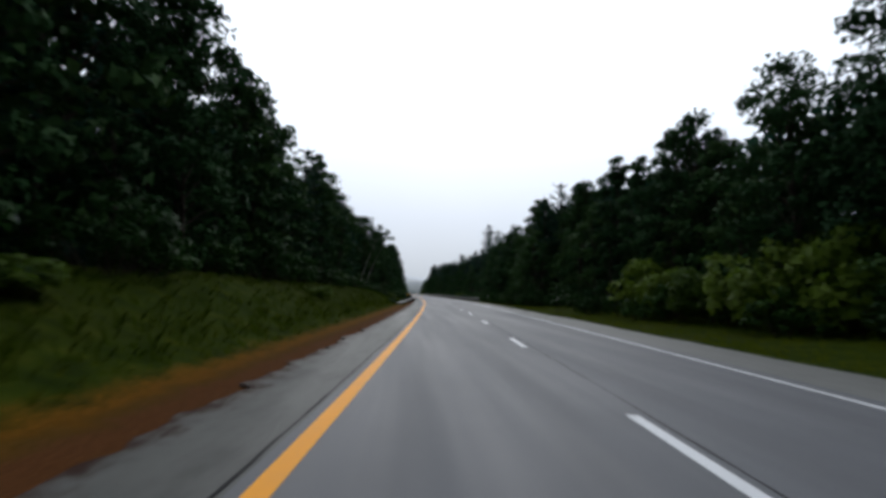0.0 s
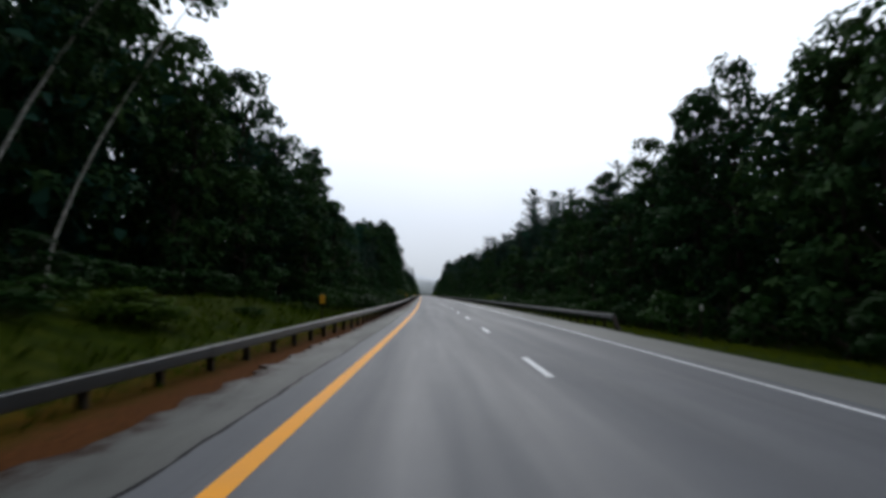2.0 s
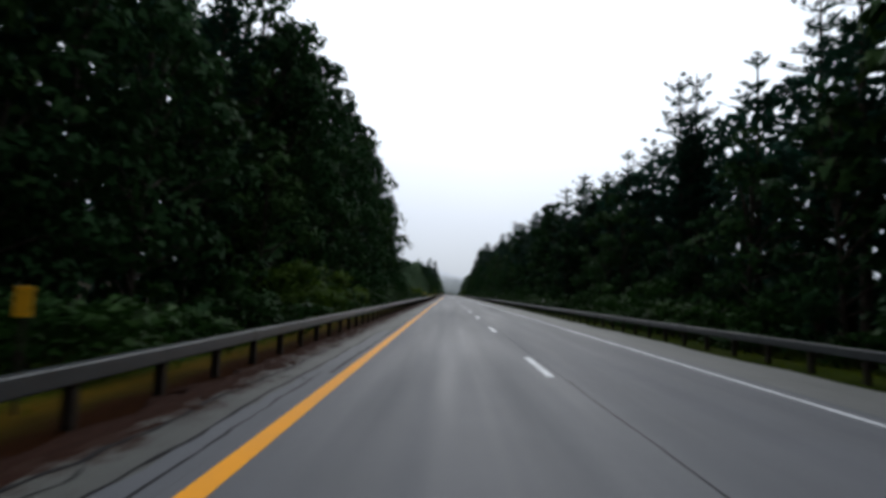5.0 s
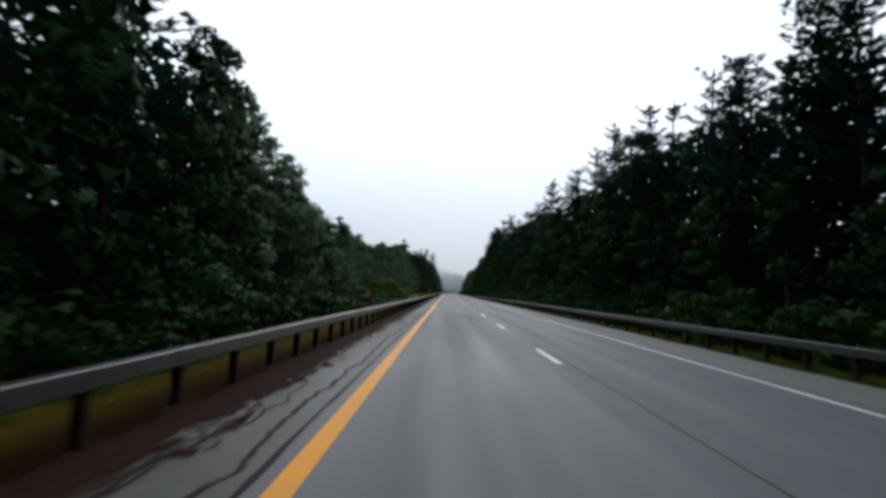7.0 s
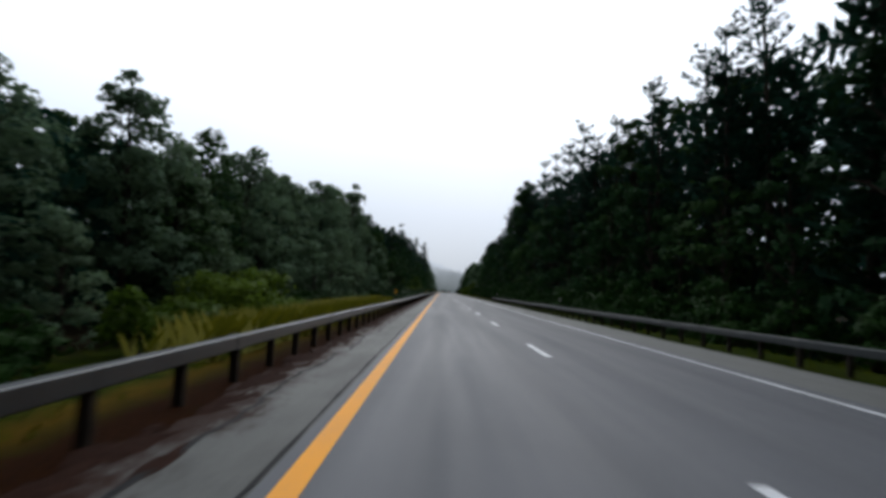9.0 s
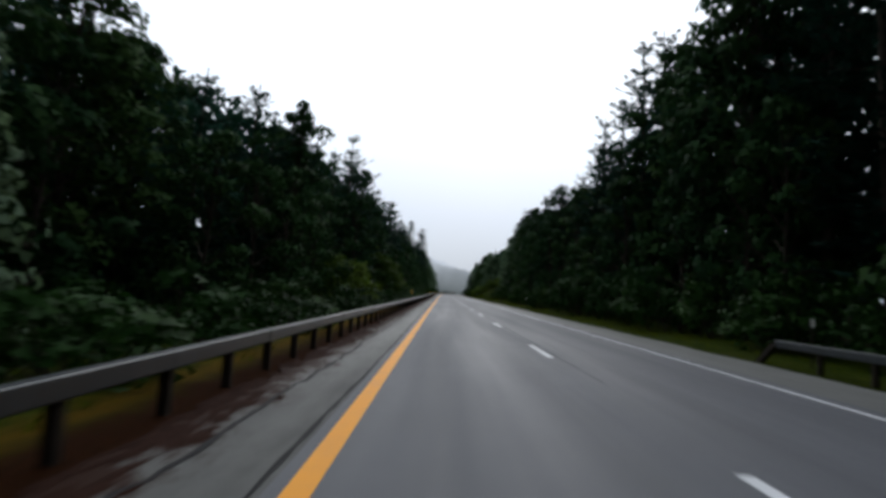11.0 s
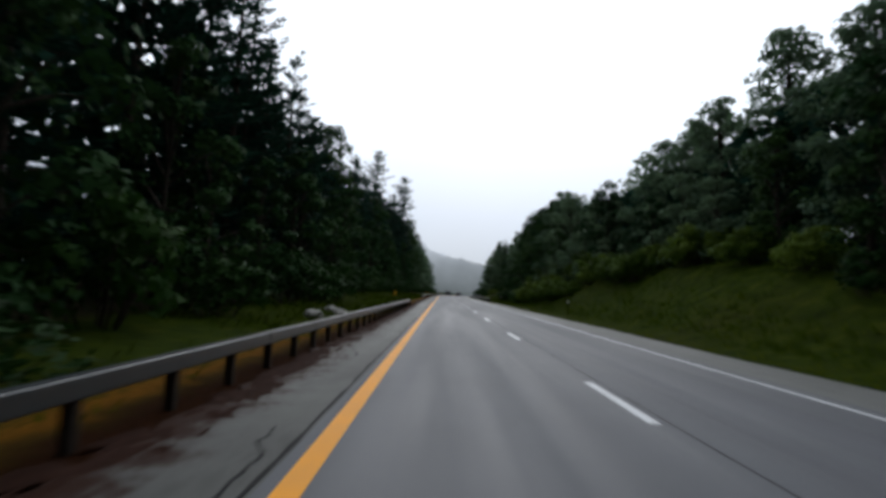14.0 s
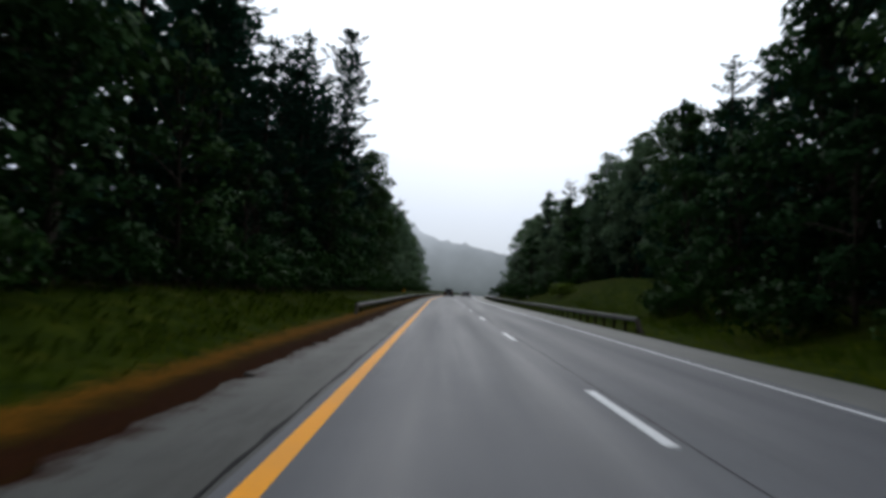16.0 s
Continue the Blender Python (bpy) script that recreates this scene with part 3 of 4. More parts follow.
def guardrail(s0, s1, X0, top0, face, group, ends=(False, False), flare=0.0):
    """Runs of rail; face is +1 where the beam looks to the right; flare: how far the first 33 m swing off the road."""
    n = int((s1 - s0) / (2 * POST_STEP))
    run = 8

    def line(s):
        k = max(0.0, (s0 + 33.0 - s) / 33.0) ** 1.3 if flare else 0.0
        return X0 - face * flare * k, top0 - 0.02 + (along(RAIL_DIP, s) if face > 0 else 0.0) - 0.27 * flare * k

    for a in range(0, n, run):
        m = min(run, n - a)
        base = s0 + a * 2 * POST_STEP
        g = thing("guardrail", road_pose(base, line(base)[0], 0), "grey galvanised box-beam guardrail on dark steel posts at the road edge", "guardrail", group)
        inv = g.matrix_basis.inverted()
        for i in range(m):
            s = base + i * 2 * POST_STEP
            (xa, za), (xb, zb) = line(s), line(s + 2 * POST_STEP)
            swing = -math.degrees(math.atan2(xb - xa, 2 * POST_STEP))
            rise = math.degrees(math.atan2(zb - za, 2 * POST_STEP))
            at = road_pose(s, xa + 0.16, za, swing) if face > 0 else road_pose(s + 2 * POST_STEP, xb - 0.16, zb, 180 + swing)
            part("beam", ME_BEAM, g, "", inv @ at @ pose(0, 0, 0, rise * face, 0, 0))
            if i % 2:
                part("splice_sleeve", ME_SLEEVE, g, "", inv @ road_pose(s, xa + face * 0.105, za - 0.095, swing))
            for j in range(2):
                q = s + j * POST_STEP
                X, top = line(q)
                part("post", ME_POST, g, "", inv @ road_pose(q, X + face * 0.105, top - 0.205, swing))
                part("bracket", ME_BRACKET, g, "", inv @ road_pose(q, X + face * 0.105, top - 0.198, swing))
        for at_end, flag in ((0, ends[0] and a == 0), (1, ends[1] and a + m == n)):
            if flag:
                s = base if at_end == 0 else base + m * 2 * POST_STEP
                way = -1 if at_end == 0 else 1
                bm = bevelled_box(0.15, 1.0, 0.15, 0.012)
                bmesh.ops.rotate(bm, cent=(0, 0, 0), matrix=Matrix.Rotation(radians(-38 * way), 3, "X"), verts=bm.verts)
                bmesh.ops.translate(bm, vec=(0, 0.40 * way, -0.45), verts=bm.verts)
                part("end_strut", mesh_of(bm, "end_strut", M_POST), g, "sloping dark end piece", inv @ road_pose(s, X0 + face * 0.17, top0))


guardrail(64.62, 573.35, -2.02, 0.63, 1, "guardrail along the yellow line side", (False, True), 1.4)
guardrail(96.0, 424.0, 9.85, 0.64, -1, "guardrail along the white line side", (True, True))
guardrail(631.0, 760.0, -3.10, 0.56, 1, "further guardrail along the yellow line side", (True, False))
guardrail(627.0, 760.0, 9.95, 0.62, -1, "further guardrail along the white line side", (True, False))


# ------------------------------------------------------------------ delineators
def delineator(name, s, X, top, w, h, mat, label, group):
    zg = ground_z(s, X)
    d = thing(name, road_pose(s, X, zg), label, "delineator", group)
    H = top - zg
    part("stake", mesh_of(bevelled_box(0.045, 0.02, H + 0.3, 0.004, (0, 0.02, H / 2 - 0.15)), "stake", M_POST), d)
    bm = bevelled_box(w, 0.012, h, 0.004, (0, 0, H - h / 2 + 0.02))
    part("reflector_plate", mesh_of(bm, "reflector_plate", mat), d)
    for z in (H - 0.05, H - h + 0.08):
        part("rivet", mesh_of(bevelled_box(0.016, 0.006, 0.016, 0.003, (0, -0.009, z)), "rivet", M_STEEL), d)


for s in (91.9, 187.0, 283.1, 378.0, 474.0, 568.8, 664.0):
    delineator("delineator_post", s - 0.5, -2.75, 1.26, 0.19, 0.32, M_REFLECT_Y, "yellow reflector plate on a thin dark stake behind the rail", "yellow delineators")
for s in (42.0, 89.5, 137.0, 184.5, 231.5, 279.5, 327.0, 375.5, 423.0, 471.0, 519.0, 566.5, 614.0, 661.0):
    delineator("delineator_post", s, 10.5, 1.20, 0.10, 0.20, M_REFLECT_W, "small white reflector plate on a thin dark stake", "white delineators")


# ------------------------------------------------------------------ trees
class Leaves:
    """Vertices, faces and the way each leaf turns to the light."""

    def __init__(self):
        self.verts, self.faces, self.normals = [], [], []

    def add(self, pts, tris, normal):
        k = len(self.verts)
        self.verts += pts
        self.normals += [normal] * len(pts)
        for a, b, c in tris:
            if (pts[b] - pts[a]).cross(pts[c] - pts[a]).dot(normal) < 0:
                b, c = c, b
            self.faces.append((k + a, k + b, k + c))


def leaf(leaves, c, along_v, side_v, length, width, normal, fold=0.18):
    """One pointed, slightly folded leaf or spray."""
    n = along_v.cross(side_v)
    leaves.add([c - along_v * (length / 2), c + side_v * (width / 2) - n * (fold * width), c + along_v * (length / 2),
                c - side_v * (width / 2) - n * (fold * width)], ((0, 1, 2), (0, 2, 3)), normal)


def small_leaf(leaves, c, along_v, side_v, length, width, normal):
    """One small pointed leaf."""
    leaves.add([c - along_v * (length * 0.5) + side_v * (width * 0.5), c + along_v * (length * 0.5) + side_v * (width * 0.1),
                c - along_v * (length * 0.3) - side_v * (width * 0.5)], ((0, 1, 2),), normal)


def rand_dir(r):
    z = r.uniform(-1, 1)
    a = r.uniform(0, 2 * math.pi)
    q = math.sqrt(1 - z * z)
    return Vector((q * math.cos(a), q * math.sin(a), z))


def tube(verts, faces, pts, radii, sides=6):
    k0 = len(verts)
    for i, p in enumerate(pts):
        d = (pts[min(i + 1, len(pts) - 1)] - pts[max(i - 1, 0)]).normalized()
        u = d.orthogonal().normalized()
        v = d.cross(u)
        for j in range(sides):
            a = 2 * math.pi * j / sides
            verts.append(p + (u * math.cos(a) + v * math.sin(a)) * radii[i])
    for i in range(len(pts) - 1):
        for j in range(sides):
            a, b = k0 + i * sides + j, k0 + i * sides + (j + 1) % sides
            faces.append((a, b, b + sides, a + sides))


def pine_tree(seed, H=24.0, R=4.6, bare=0.18, whorls=15, taper=0.58, coarse=1.0):
    r = random.Random(seed)
    tv, tf, lv = [], [], Leaves()
    lean = Vector((r.uniform(-0.5, 0.5), r.uniform(-0.5, 0.5), 0))
    axis = [lean * (k / 7) ** 2 + Vector((0, 0, H * k / 7 - (0.6 if k == 0 else 0))) for k in range(8)]
    tube(tv, tf, axis, [0.30 * (1 - 0.92 * k / 7) + 0.02 for k in range(8)], 7)
    heavy = r.uniform(0, 6.28)
    for w in range(whorls):
        f = bare + (1 - bare) * (w + r.uniform(-0.35, 0.35)) / whorls
        f = min(max(f, bare), 0.985)
        base = lean * f * f + Vector((0, 0, H * f))
        k = (f - bare) / (1 - bare)
        reach = R * (1 - k) ** taper * min(1.0, 0.6 + 2.2 * k) * r.uniform(0.66, 1.16) + 0.42
        a0 = r.uniform(0, 6.28)
        count = r.choice((4, 5, 5, 6)) if k < 0.85 else 4
        for b in range(count):
            a = a0 + b * 6.283 / count + r.uniform(-0.35, 0.35)
            L = reach * r.uniform(0.5, 1.1) * (1 + 0.22 * math.cos(a - heavy))
            rise = r.uniform(-0.10, 0.16) + 0.55 * k * k
            d = Vector((math.cos(a), math.sin(a), rise)).normalized()
            tip = base + d * L + Vector((0, 0, 0.12 * L))
            mid = base + d * L * 0.5
            if coarse == 1.0:
                tube(tv, tf, [base, mid, tip], [0.055 * (1 - 0.6 * k), 0.03, 0.012], 3)
            side = d.cross(Vector((0, 0, 1))).normalized()
            for m in range(3 if coarse == 1.0 else 2):
                leaf(lv, base + d * L * r.uniform(0.05, 0.62) + Vector((0, 0, r.uniform(-0.5, 0.1))), (d + rand_dir(r) * 0.5).normalized(),
                     side, r.uniform(0.6, 1.0) * (1 - 0.55 * k), r.uniform(0.35, 0.55) * (1 - 0.55 * k), (d * 0.8 + rand_dir(r) * 0.3).normalized(), 0.3)
            n = max(4, int((1.75 * L + 2) * coarse))
            for i in range(n):
                q = 0.22 + 0.80 * (i + r.random()) / n
                spread = 0.40 * L * (1.08 - q) + 0.18
                c = base + d * L * q + Vector((0, 0, 0.12 * L * q * q))
                for m in (-1, 1, -1, 1, 0):
                    c2 = c + side * (m * r.uniform(0.1, spread)) + Vector((0, 0, r.uniform(-0.10, 0.16)))
                    av = (d + side * (m * r.uniform(0.15, 0.8)) + Vector((0, 0, r.uniform(-0.05, 0.40)))).normalized()
                    sv = av.cross(Vector((r.uniform(-0.6, 0.6), r.uniform(-0.6, 0.6), 1))).normalized()
                    nv = (d * (0.75 + 0.5 * q) + side * (0.35 * m) + Vector((0, 0, 0.45)) + rand_dir(r) * 0.35).normalized()
                    small_leaf(lv, c2, av, sv, r.uniform(0.5, 1.0) * (1 - 0.45 * k) / coarse ** 0.5, r.uniform(0.22, 0.40) * (1 - 0.35 * k) / coarse ** 0.5, nv)
    return tv, tf, lv


def clump(lv, r, c, rad, count, size, outward, flat=0.8):
    for i in range(count):
        d = rand_dir(r)
        if d.z < -0.35 and r.random() < 0.6:
            d.z = -d.z
        p = c + Vector((d.x, d.y, d.z * flat)) * rad * r.uniform(0.55, 1.05)
        nrm = (d + rand_dir(r) * 0.75 + Vector((0, 0, 0.25))).normalized()
        av = nrm.cross(rand_dir(r)).normalized()
        small_leaf(lv, p, av, nrm.cross(av), size * r.uniform(0.8, 1.5), size * r.uniform(0.6, 1.0), (d + outward * 0.5 + rand_dir(r) * 0.3).normalized())


def broad_tree(seed, H=16.0, R=3.9, bare=0.16, clumps=30, leaves=44, size=0.52, trunk_r=0.2, lean=0.6, way=None, limbs=True):
    r = random.Random(seed)
    tv, tf, lv = [], [], Leaves()
    off = Vector((r.uniform(-lean, lean), r.uniform(-lean, lean), 0)) if way is None else Vector(way)
    axis = [off * (k / 6) ** 1.5 + Vector((0, 0, H * 0.86 * k / 6 - (0.6 if k == 0 else 0))) for k in range(7)]
    tube(tv, tf, axis, [trunk_r * (1 - 0.88 * k / 6) + 0.015 for k in range(7)], 7)
    for i in range(clumps):
        k = (i + r.random()) / clumps
        f = bare + (0.97 - bare) * k
        reach = R * math.sin(math.pi * min(1, 0.16 + 0.80 * k) ** 0.85) ** 0.8
        a = i * 2.4 + r.uniform(-0.5, 0.5)
        q = reach * r.uniform(0.30, 1.0)
        c = off * f ** 1.5 + Vector((math.cos(a) * q, math.sin(a) * q, H * f + r.uniform(-0.5, 0.5)))
        start = off * (f * 0.72) ** 1.5 + Vector((0, 0, H * f * 0.74))
        if limbs and (leaves > 40 or i % 3 == 0):
            tube(tv, tf, [start, start.lerp(c, 0.55) + Vector((0, 0, 0.25)), c], [0.06, 0.035, 0.012], 3)
        rad = R * r.uniform(0.26, 0.46) * (1.0 - 0.35 * k)
        clump(lv, r, c, rad, int(leaves * r.uniform(0.7, 1.3)), size, Vector((math.cos(a), math.sin(a), 0.3)))
        for m in range(3):
            p = c.lerp(Vector((off.x * f, off.y * f, c.z)), r.uniform(0.3, 0.9)) + rand_dir(r) * rad * 0.3
            av = rand_dir(r)
            leaf(lv, p, av, av.cross(rand_dir(r)).normalized(), size * 1.25, size * 0.9, Vector((math.cos(a), math.sin(a), 0)), 0.15)
    return tv, tf, lv


def shrub_plant(seed, H=3.0, R=1.7, clumps=12, leaves=46, size=0.235):
    r = random.Random(seed)
    tv, tf, lv = [], [], Leaves()
    for i in range(clumps):
        a, q = i * 2.4 + r.uniform(-0.4, 0.4), R * math.sqrt(r.uniform(0.02, 0.9))
        top = H * (1 - 0.45 * (q / R) ** 2) * r.uniform(0.55, 1.0)
        c = Vector((math.cos(a) * q, math.sin(a) * q, max(0.35, top - 0.5)))
        foot = Vector((math.cos(a) * q * 0.25, math.sin(a) * q * 0.25, -0.3))
        tube(tv, tf, [foot, foot.lerp(c, 0.5), c], [0.035, 0.025, 0.01], 3)
        out = Vector((math.cos(a), math.sin(a), 0.4))
        clump(lv, r, c, R * r.uniform(0.26, 0.42), int(leaves * r.uniform(0.7, 1.3)), size, out, 0.75)
        if c.z > 1.0:
            clump(lv, r, Vector((c.x * 1.05, c.y * 1.05, c.z * 0.45)), R * 0.32, leaves // 2, size, out, 0.9)
    return tv, tf, lv


PROTO, SHAPES = {}, {}


def make_proto(key, name, height, geo, bark, leafmat, label, category, group, crown="crown"):
    tv, tf, lv = geo
    top = thing(name, pose(0, 0, 0), label, category, group)
    part("trunk" if crown == "crown" else "stem", mesh_from(name + "_wood", tv, tf, bark, True), top)
    foliage_mesh = mesh_from(name + "_foliage", lv.verts, lv.faces, leafmat, True)
    foliage_mesh.normals_split_custom_set_from_vertices([tuple(v) for v in lv.normals])
    part(crown, foliage_mesh, top)
    PROTO[key] = [top, height, False]
    SHAPES[key] = (geo, height, bark, leafmat)


for i in range(5):
    make_proto(("pine", i), "pine_tree", 24.0, pine_tree(10 + i, 24, (4.9, 4.3, 5.3, 4.0, 4.7)[i], (0.14, 0.22, 0.10, 0.18, 0.26)[i], (16, 14, 17, 16, 13)[i]),
               M_BARK, M_PINE, "tall white pine with layered dark green boughs in misty woods", "tree", "pines along the highway")
for i in range(2):
    make_proto(("old_pine", i), "pine_tree", 24.0, pine_tree(24 + i, 24, (4.4, 4.8)[i], (0.30, 0.22)[i], 25, 0.50),
               M_BARK, M_PINE, "very tall white pine with dense tiers standing above the woods", "tree", "pines along the highway")
for i in range(5):
    make_proto(("broad", i), "broadleaf_tree", 16.0, broad_tree(30 + i, 16, (4.0, 3.5, 4.3, 3.2, 3.8)[i], (0.14, 0.2, 0.12, 0.18, 0.1)[i], 46, 98, 0.325),
               M_BARK, M_LEAF, "full-leaved dark green deciduous tree at the wood's edge", "tree", "broadleaf trees along the highway")
for i in range(4):
    make_proto(("young", i), "young_tree", 8.0, broad_tree(40 + i, 8, (2.4, 2.8, 2.2, 2.6)[i], 0.04, 22, 84, 0.24, 0.09, 0.4),
               M_BARK, M_LEAF, "young leafy deciduous tree filling the wood's edge", "tree", "young trees at the wood's edge")
# broadleaf trees again, with haze painted into the leaf colour
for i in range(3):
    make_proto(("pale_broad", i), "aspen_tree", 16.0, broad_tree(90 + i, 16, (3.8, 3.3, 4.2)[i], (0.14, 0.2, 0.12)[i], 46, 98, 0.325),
               M_BARK, M_MIST_PALE, "leafy tree at the wood's edge, leaves painted pale for mist", "tree", "grey-green trees along the highway")
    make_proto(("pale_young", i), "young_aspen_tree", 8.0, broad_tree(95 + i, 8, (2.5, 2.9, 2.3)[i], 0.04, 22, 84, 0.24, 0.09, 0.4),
               M_BARK, M_MIST_PALE, "young leafy tree at the wood's edge, painted pale for mist", "tree", "young grey-green trees at the wood's edge")
for i in range(2):
    make_proto(("bush", i), "bush", 3.0, shrub_plant(60 + i, 3.0, (2.0, 1.7)[i], 18, 70, 0.24),
               M_BARK, M_BRIGHT, "fresh light green bush standing out before dark woods", "shrub", "light green bushes", "foliage")
for i in range(4):
    make_proto(("shrub", i), "shrub", 3.0, shrub_plant(50 + i, 3.0, (1.7, 2.0, 1.5, 1.8)[i]),
               M_BARK, M_SHRUB, "leafy green shrub growing on the grassy verge", "shrub", "shrubs along the verge", "foliage")
make_proto(("birch", 0), "birch_tree", 14.0, broad_tree(70, 14, 2.6, 0.55, 20, 60, 0.30, 0.05, 0.0, (4.2, 1.2, 0), False),
           M_BIRCH, M_LEAF, "slender leaning birch with a pale bare trunk", "tree", "leaning birches at the wood's edge")
make_proto(("sapling", 0), "sapling_tree", 4.6, broad_tree(80, 4.6, 2.0, 0.40, 30, 90, 0.23, 0.06, 0.2),
           M_BARK, M_BRIGHT, "small round-headed light green tree behind the guardrail", "tree", "small trees behind the guardrail")
make_proto(("thin", 0), "thin_crowned_tree", 15.0, broad_tree(75, 15, 2.1, 0.55, 18, 30, 0.26, 0.12, 0.5),
           M_BARK, M_LEAF, "tall thin-crowned tree rising above the dark woods", "tree", "thin-crowned trees above the woods")

tr = random.Random(77)


def plant(key, s, X, top_z, wide=1.0, turn=None):
    """Plants a tree so that its top reaches top_z."""
    ob, h0, used = PROTO[key]
    zg = ground_z(s, X)
    k = max(0.12, (top_z - zg) / h0)
    kw = k ** 0.7 * wide
    p = on_road(s, X, zg - 0.05)
    m = pose(p.x, p.y, p.z, tr.uniform(-2, 2), tr.uniform(-2, 2), tr.uniform(0, 360) if turn is None else turn) @ Matrix.Diagonal((kw, kw, k, 1))
    if used:
        k0 = ob.scale
        return copy_thing(ob, m @ Matrix.Diagonal((1 / k0.x, 1 / k0.y, 1 / k0.z, 1)))
    ob.matrix_basis = m
    PROTO[key][2] = True
    return ob


TOP_LEFT = ((-60, 16), (8, 16), (22, 14.5), (45, 13), (65, 13.4), (84, 13.8), (98, 14.8), (110, 15.6), (120, 15.4), (133, 14.5), (141, 10.8), (160, 8.8), (172, 10.9), (180, 12.4), (190, 14.6), (200, 17.4), (222, 21), (258, 22),
            (272, 17), (284, 13), (298, 10.2), (310, 8.6), (342, 7.2), (362, 8.2), (382, 9.8), (402, 12.5), (425, 11.5), (442, 13.5), (460, 16.5), (500, 17.5),
            (525, 18.5), (545, 19), (562, 17), (585, 16.5), (605, 17), (622, 17), (645, 20), (662, 21), (676, 20), (700, 20), (760, 17.5))
TOP_RIGHT = ((-60, 13), (20, 13), (40, 13.4), (58, 15.2), (68, 17.2), (84, 16.8), (102, 14.2), (122, 13.6), (145, 14.2), (168, 16.4), (200, 16.8), (240, 17.5), (262, 16.5),
             (282, 16), (302, 18), (322, 19.5), (342, 19.4), (362, 19.2), (382, 20), (402, 22.5), (432, 24), (462, 24), (482, 19), (502, 19.5), (522, 19),
             (545, 16.6), (565, 15), (585, 15.6), (600, 16.6), (611, 19.5), (628, 20), (645, 15), (665, 17), (720, 17))
PINE_LEFT = ((-60, 0.3), (60, 0.1), (130, 0.25), (150, 0.85), (235, 0.6), (265, 0.2), (425, 0.15), (440, 0.85), (675, 0.9), (695, 0.25), (760, 0.2))
PINE_RIGHT = ((-60, 0.1), (120, 0.25), (150, 0.75), (170, 0.9), (470, 0.92), (490, 0.2), (540, 0.06), (610, 0.08), (630, 0.4), (720, 0.4))
# share of leafy trees painted pale for mist, along the road
MIST_PALE_LEFT = ((-60, 0.0), (280, 0.0), (304, 0.9), (400, 0.85), (424, 0.0), (670, 0.0), (690, 0.9), (760, 0.9))
MIST_PALE_RIGHT = ((-60, 0.0), (515, 0.0), (545, 0.75), (598, 0.75), (610, 0.05), (642, 0.05), (656, 0.8), (700, 0.8))
pick = random.Random(19)
SET_LEFT = ((-60, 1.6), (60, 1.6), (66, 3.4), (98, 3.4), (108, 0.3), (285, 0.0), (300, 1.5), (420, 1.5), (435, 0.0), (560, 0.4), (575, 1.6), (720, 1.2))
SET_RIGHT = ((-60, 0.0), (60, 0.0), (530, 0.0), (548, 2.6), (573, 2.6), (582, 0.4), (604, -0.8), (630, -0.8), (640, 3.0), (664, 3.0), (674, 0.0), (720, 0.0))

# coarser shapes for the inner woods
for i in range(3):
    SHAPES[("pine", 10 + i)] = (pine_tree(110 + i, 24, (4.8, 4.2, 5.2)[i], 0.12, 14, 0.60, 0.40), 24.0, M_BARK, M_PINE)
    SHAPES[("broad", 10 + i)] = (broad_tree(130 + i, 16, (4.0, 3.6, 4.4)[i], 0.12, 28, 30, 0.62), 16.0, M_BARK, M_LEAF)
    SHAPES[("young", 10 + i)] = (broad_tree(140 + i, 8, (2.6, 3.0, 2.8)[i], 0.04, 16, 28, 0.55, 0.09, 0.4), 8.0, M_BARK, M_LEAF)
    SHAPES[("pale_broad", 10 + i)] = (broad_tree(150 + i, 16, (4.0, 3.6, 4.4)[i], 0.12, 28, 30, 0.60), 16.0, M_BARK, M_MIST_PALE)
    SHAPES[("pale_young", 10 + i)] = (broad_tree(155 + i, 8, (2.6, 3.0, 2.8)[i], 0.04, 16, 28, 0.53, 0.09, 0.4), 8.0, M_BARK, M_MIST_PALE)

# two tall pines that stand out at the end of the row
plant(("old_pine", 0), 663.0, -10.4, 30.5, 1.0)
plant(("old_pine", 1), 640.0, -15.1, 31.0, 1.0)
for s, X, top in ((197.5, 26.5, 27.0), (191.5, 26.0, 21.5), (175.0, 26.0, 22.5), (161.0, 26.0, 19.8), (287.0, 18.5, 16.0), (280.5, 18.0, 17.2)):
    plant(("old_pine", tr.randrange(2)), s, X, top, 1.0)
# leaning birches
plant(("birch", 0), 84.2, -10.1, 12.0, 1.0, 5)
plant(("birch", 0), 86.3, -9.5, 11.5, 1.0, -8)
plant(("thin", 0), 87.0, -15.1, 21.2, 1.0, 40)
# low growth round the first rail end
for s, X, h in ((61.5, -3.6, 0.7), (64.5, -3.9, 0.9), (68.0, -4.1, 0.9), (71.0, -5.2, 1.1), (75.0, -4.8, 1.0)):
    plant(("shrub", tr.randrange(4)), s, X, h, 1.3)
# weeds and shrubs scattered over the first bank
for k in range(44):
    s, X = tr.uniform(0, 104), -tr.uniform(5.2, 10.6)
    plant(("shrub" if X < -7.5 or tr.random() < 0.6 else "bush", tr.randrange(2)), s, X, ground_z(s, X) + tr.uniform(0.5, 1.0) * (1.0 if X > -7.5 else 2.0), 1.2)
# low undergrowth that crowds up to the rails
s = 106.0
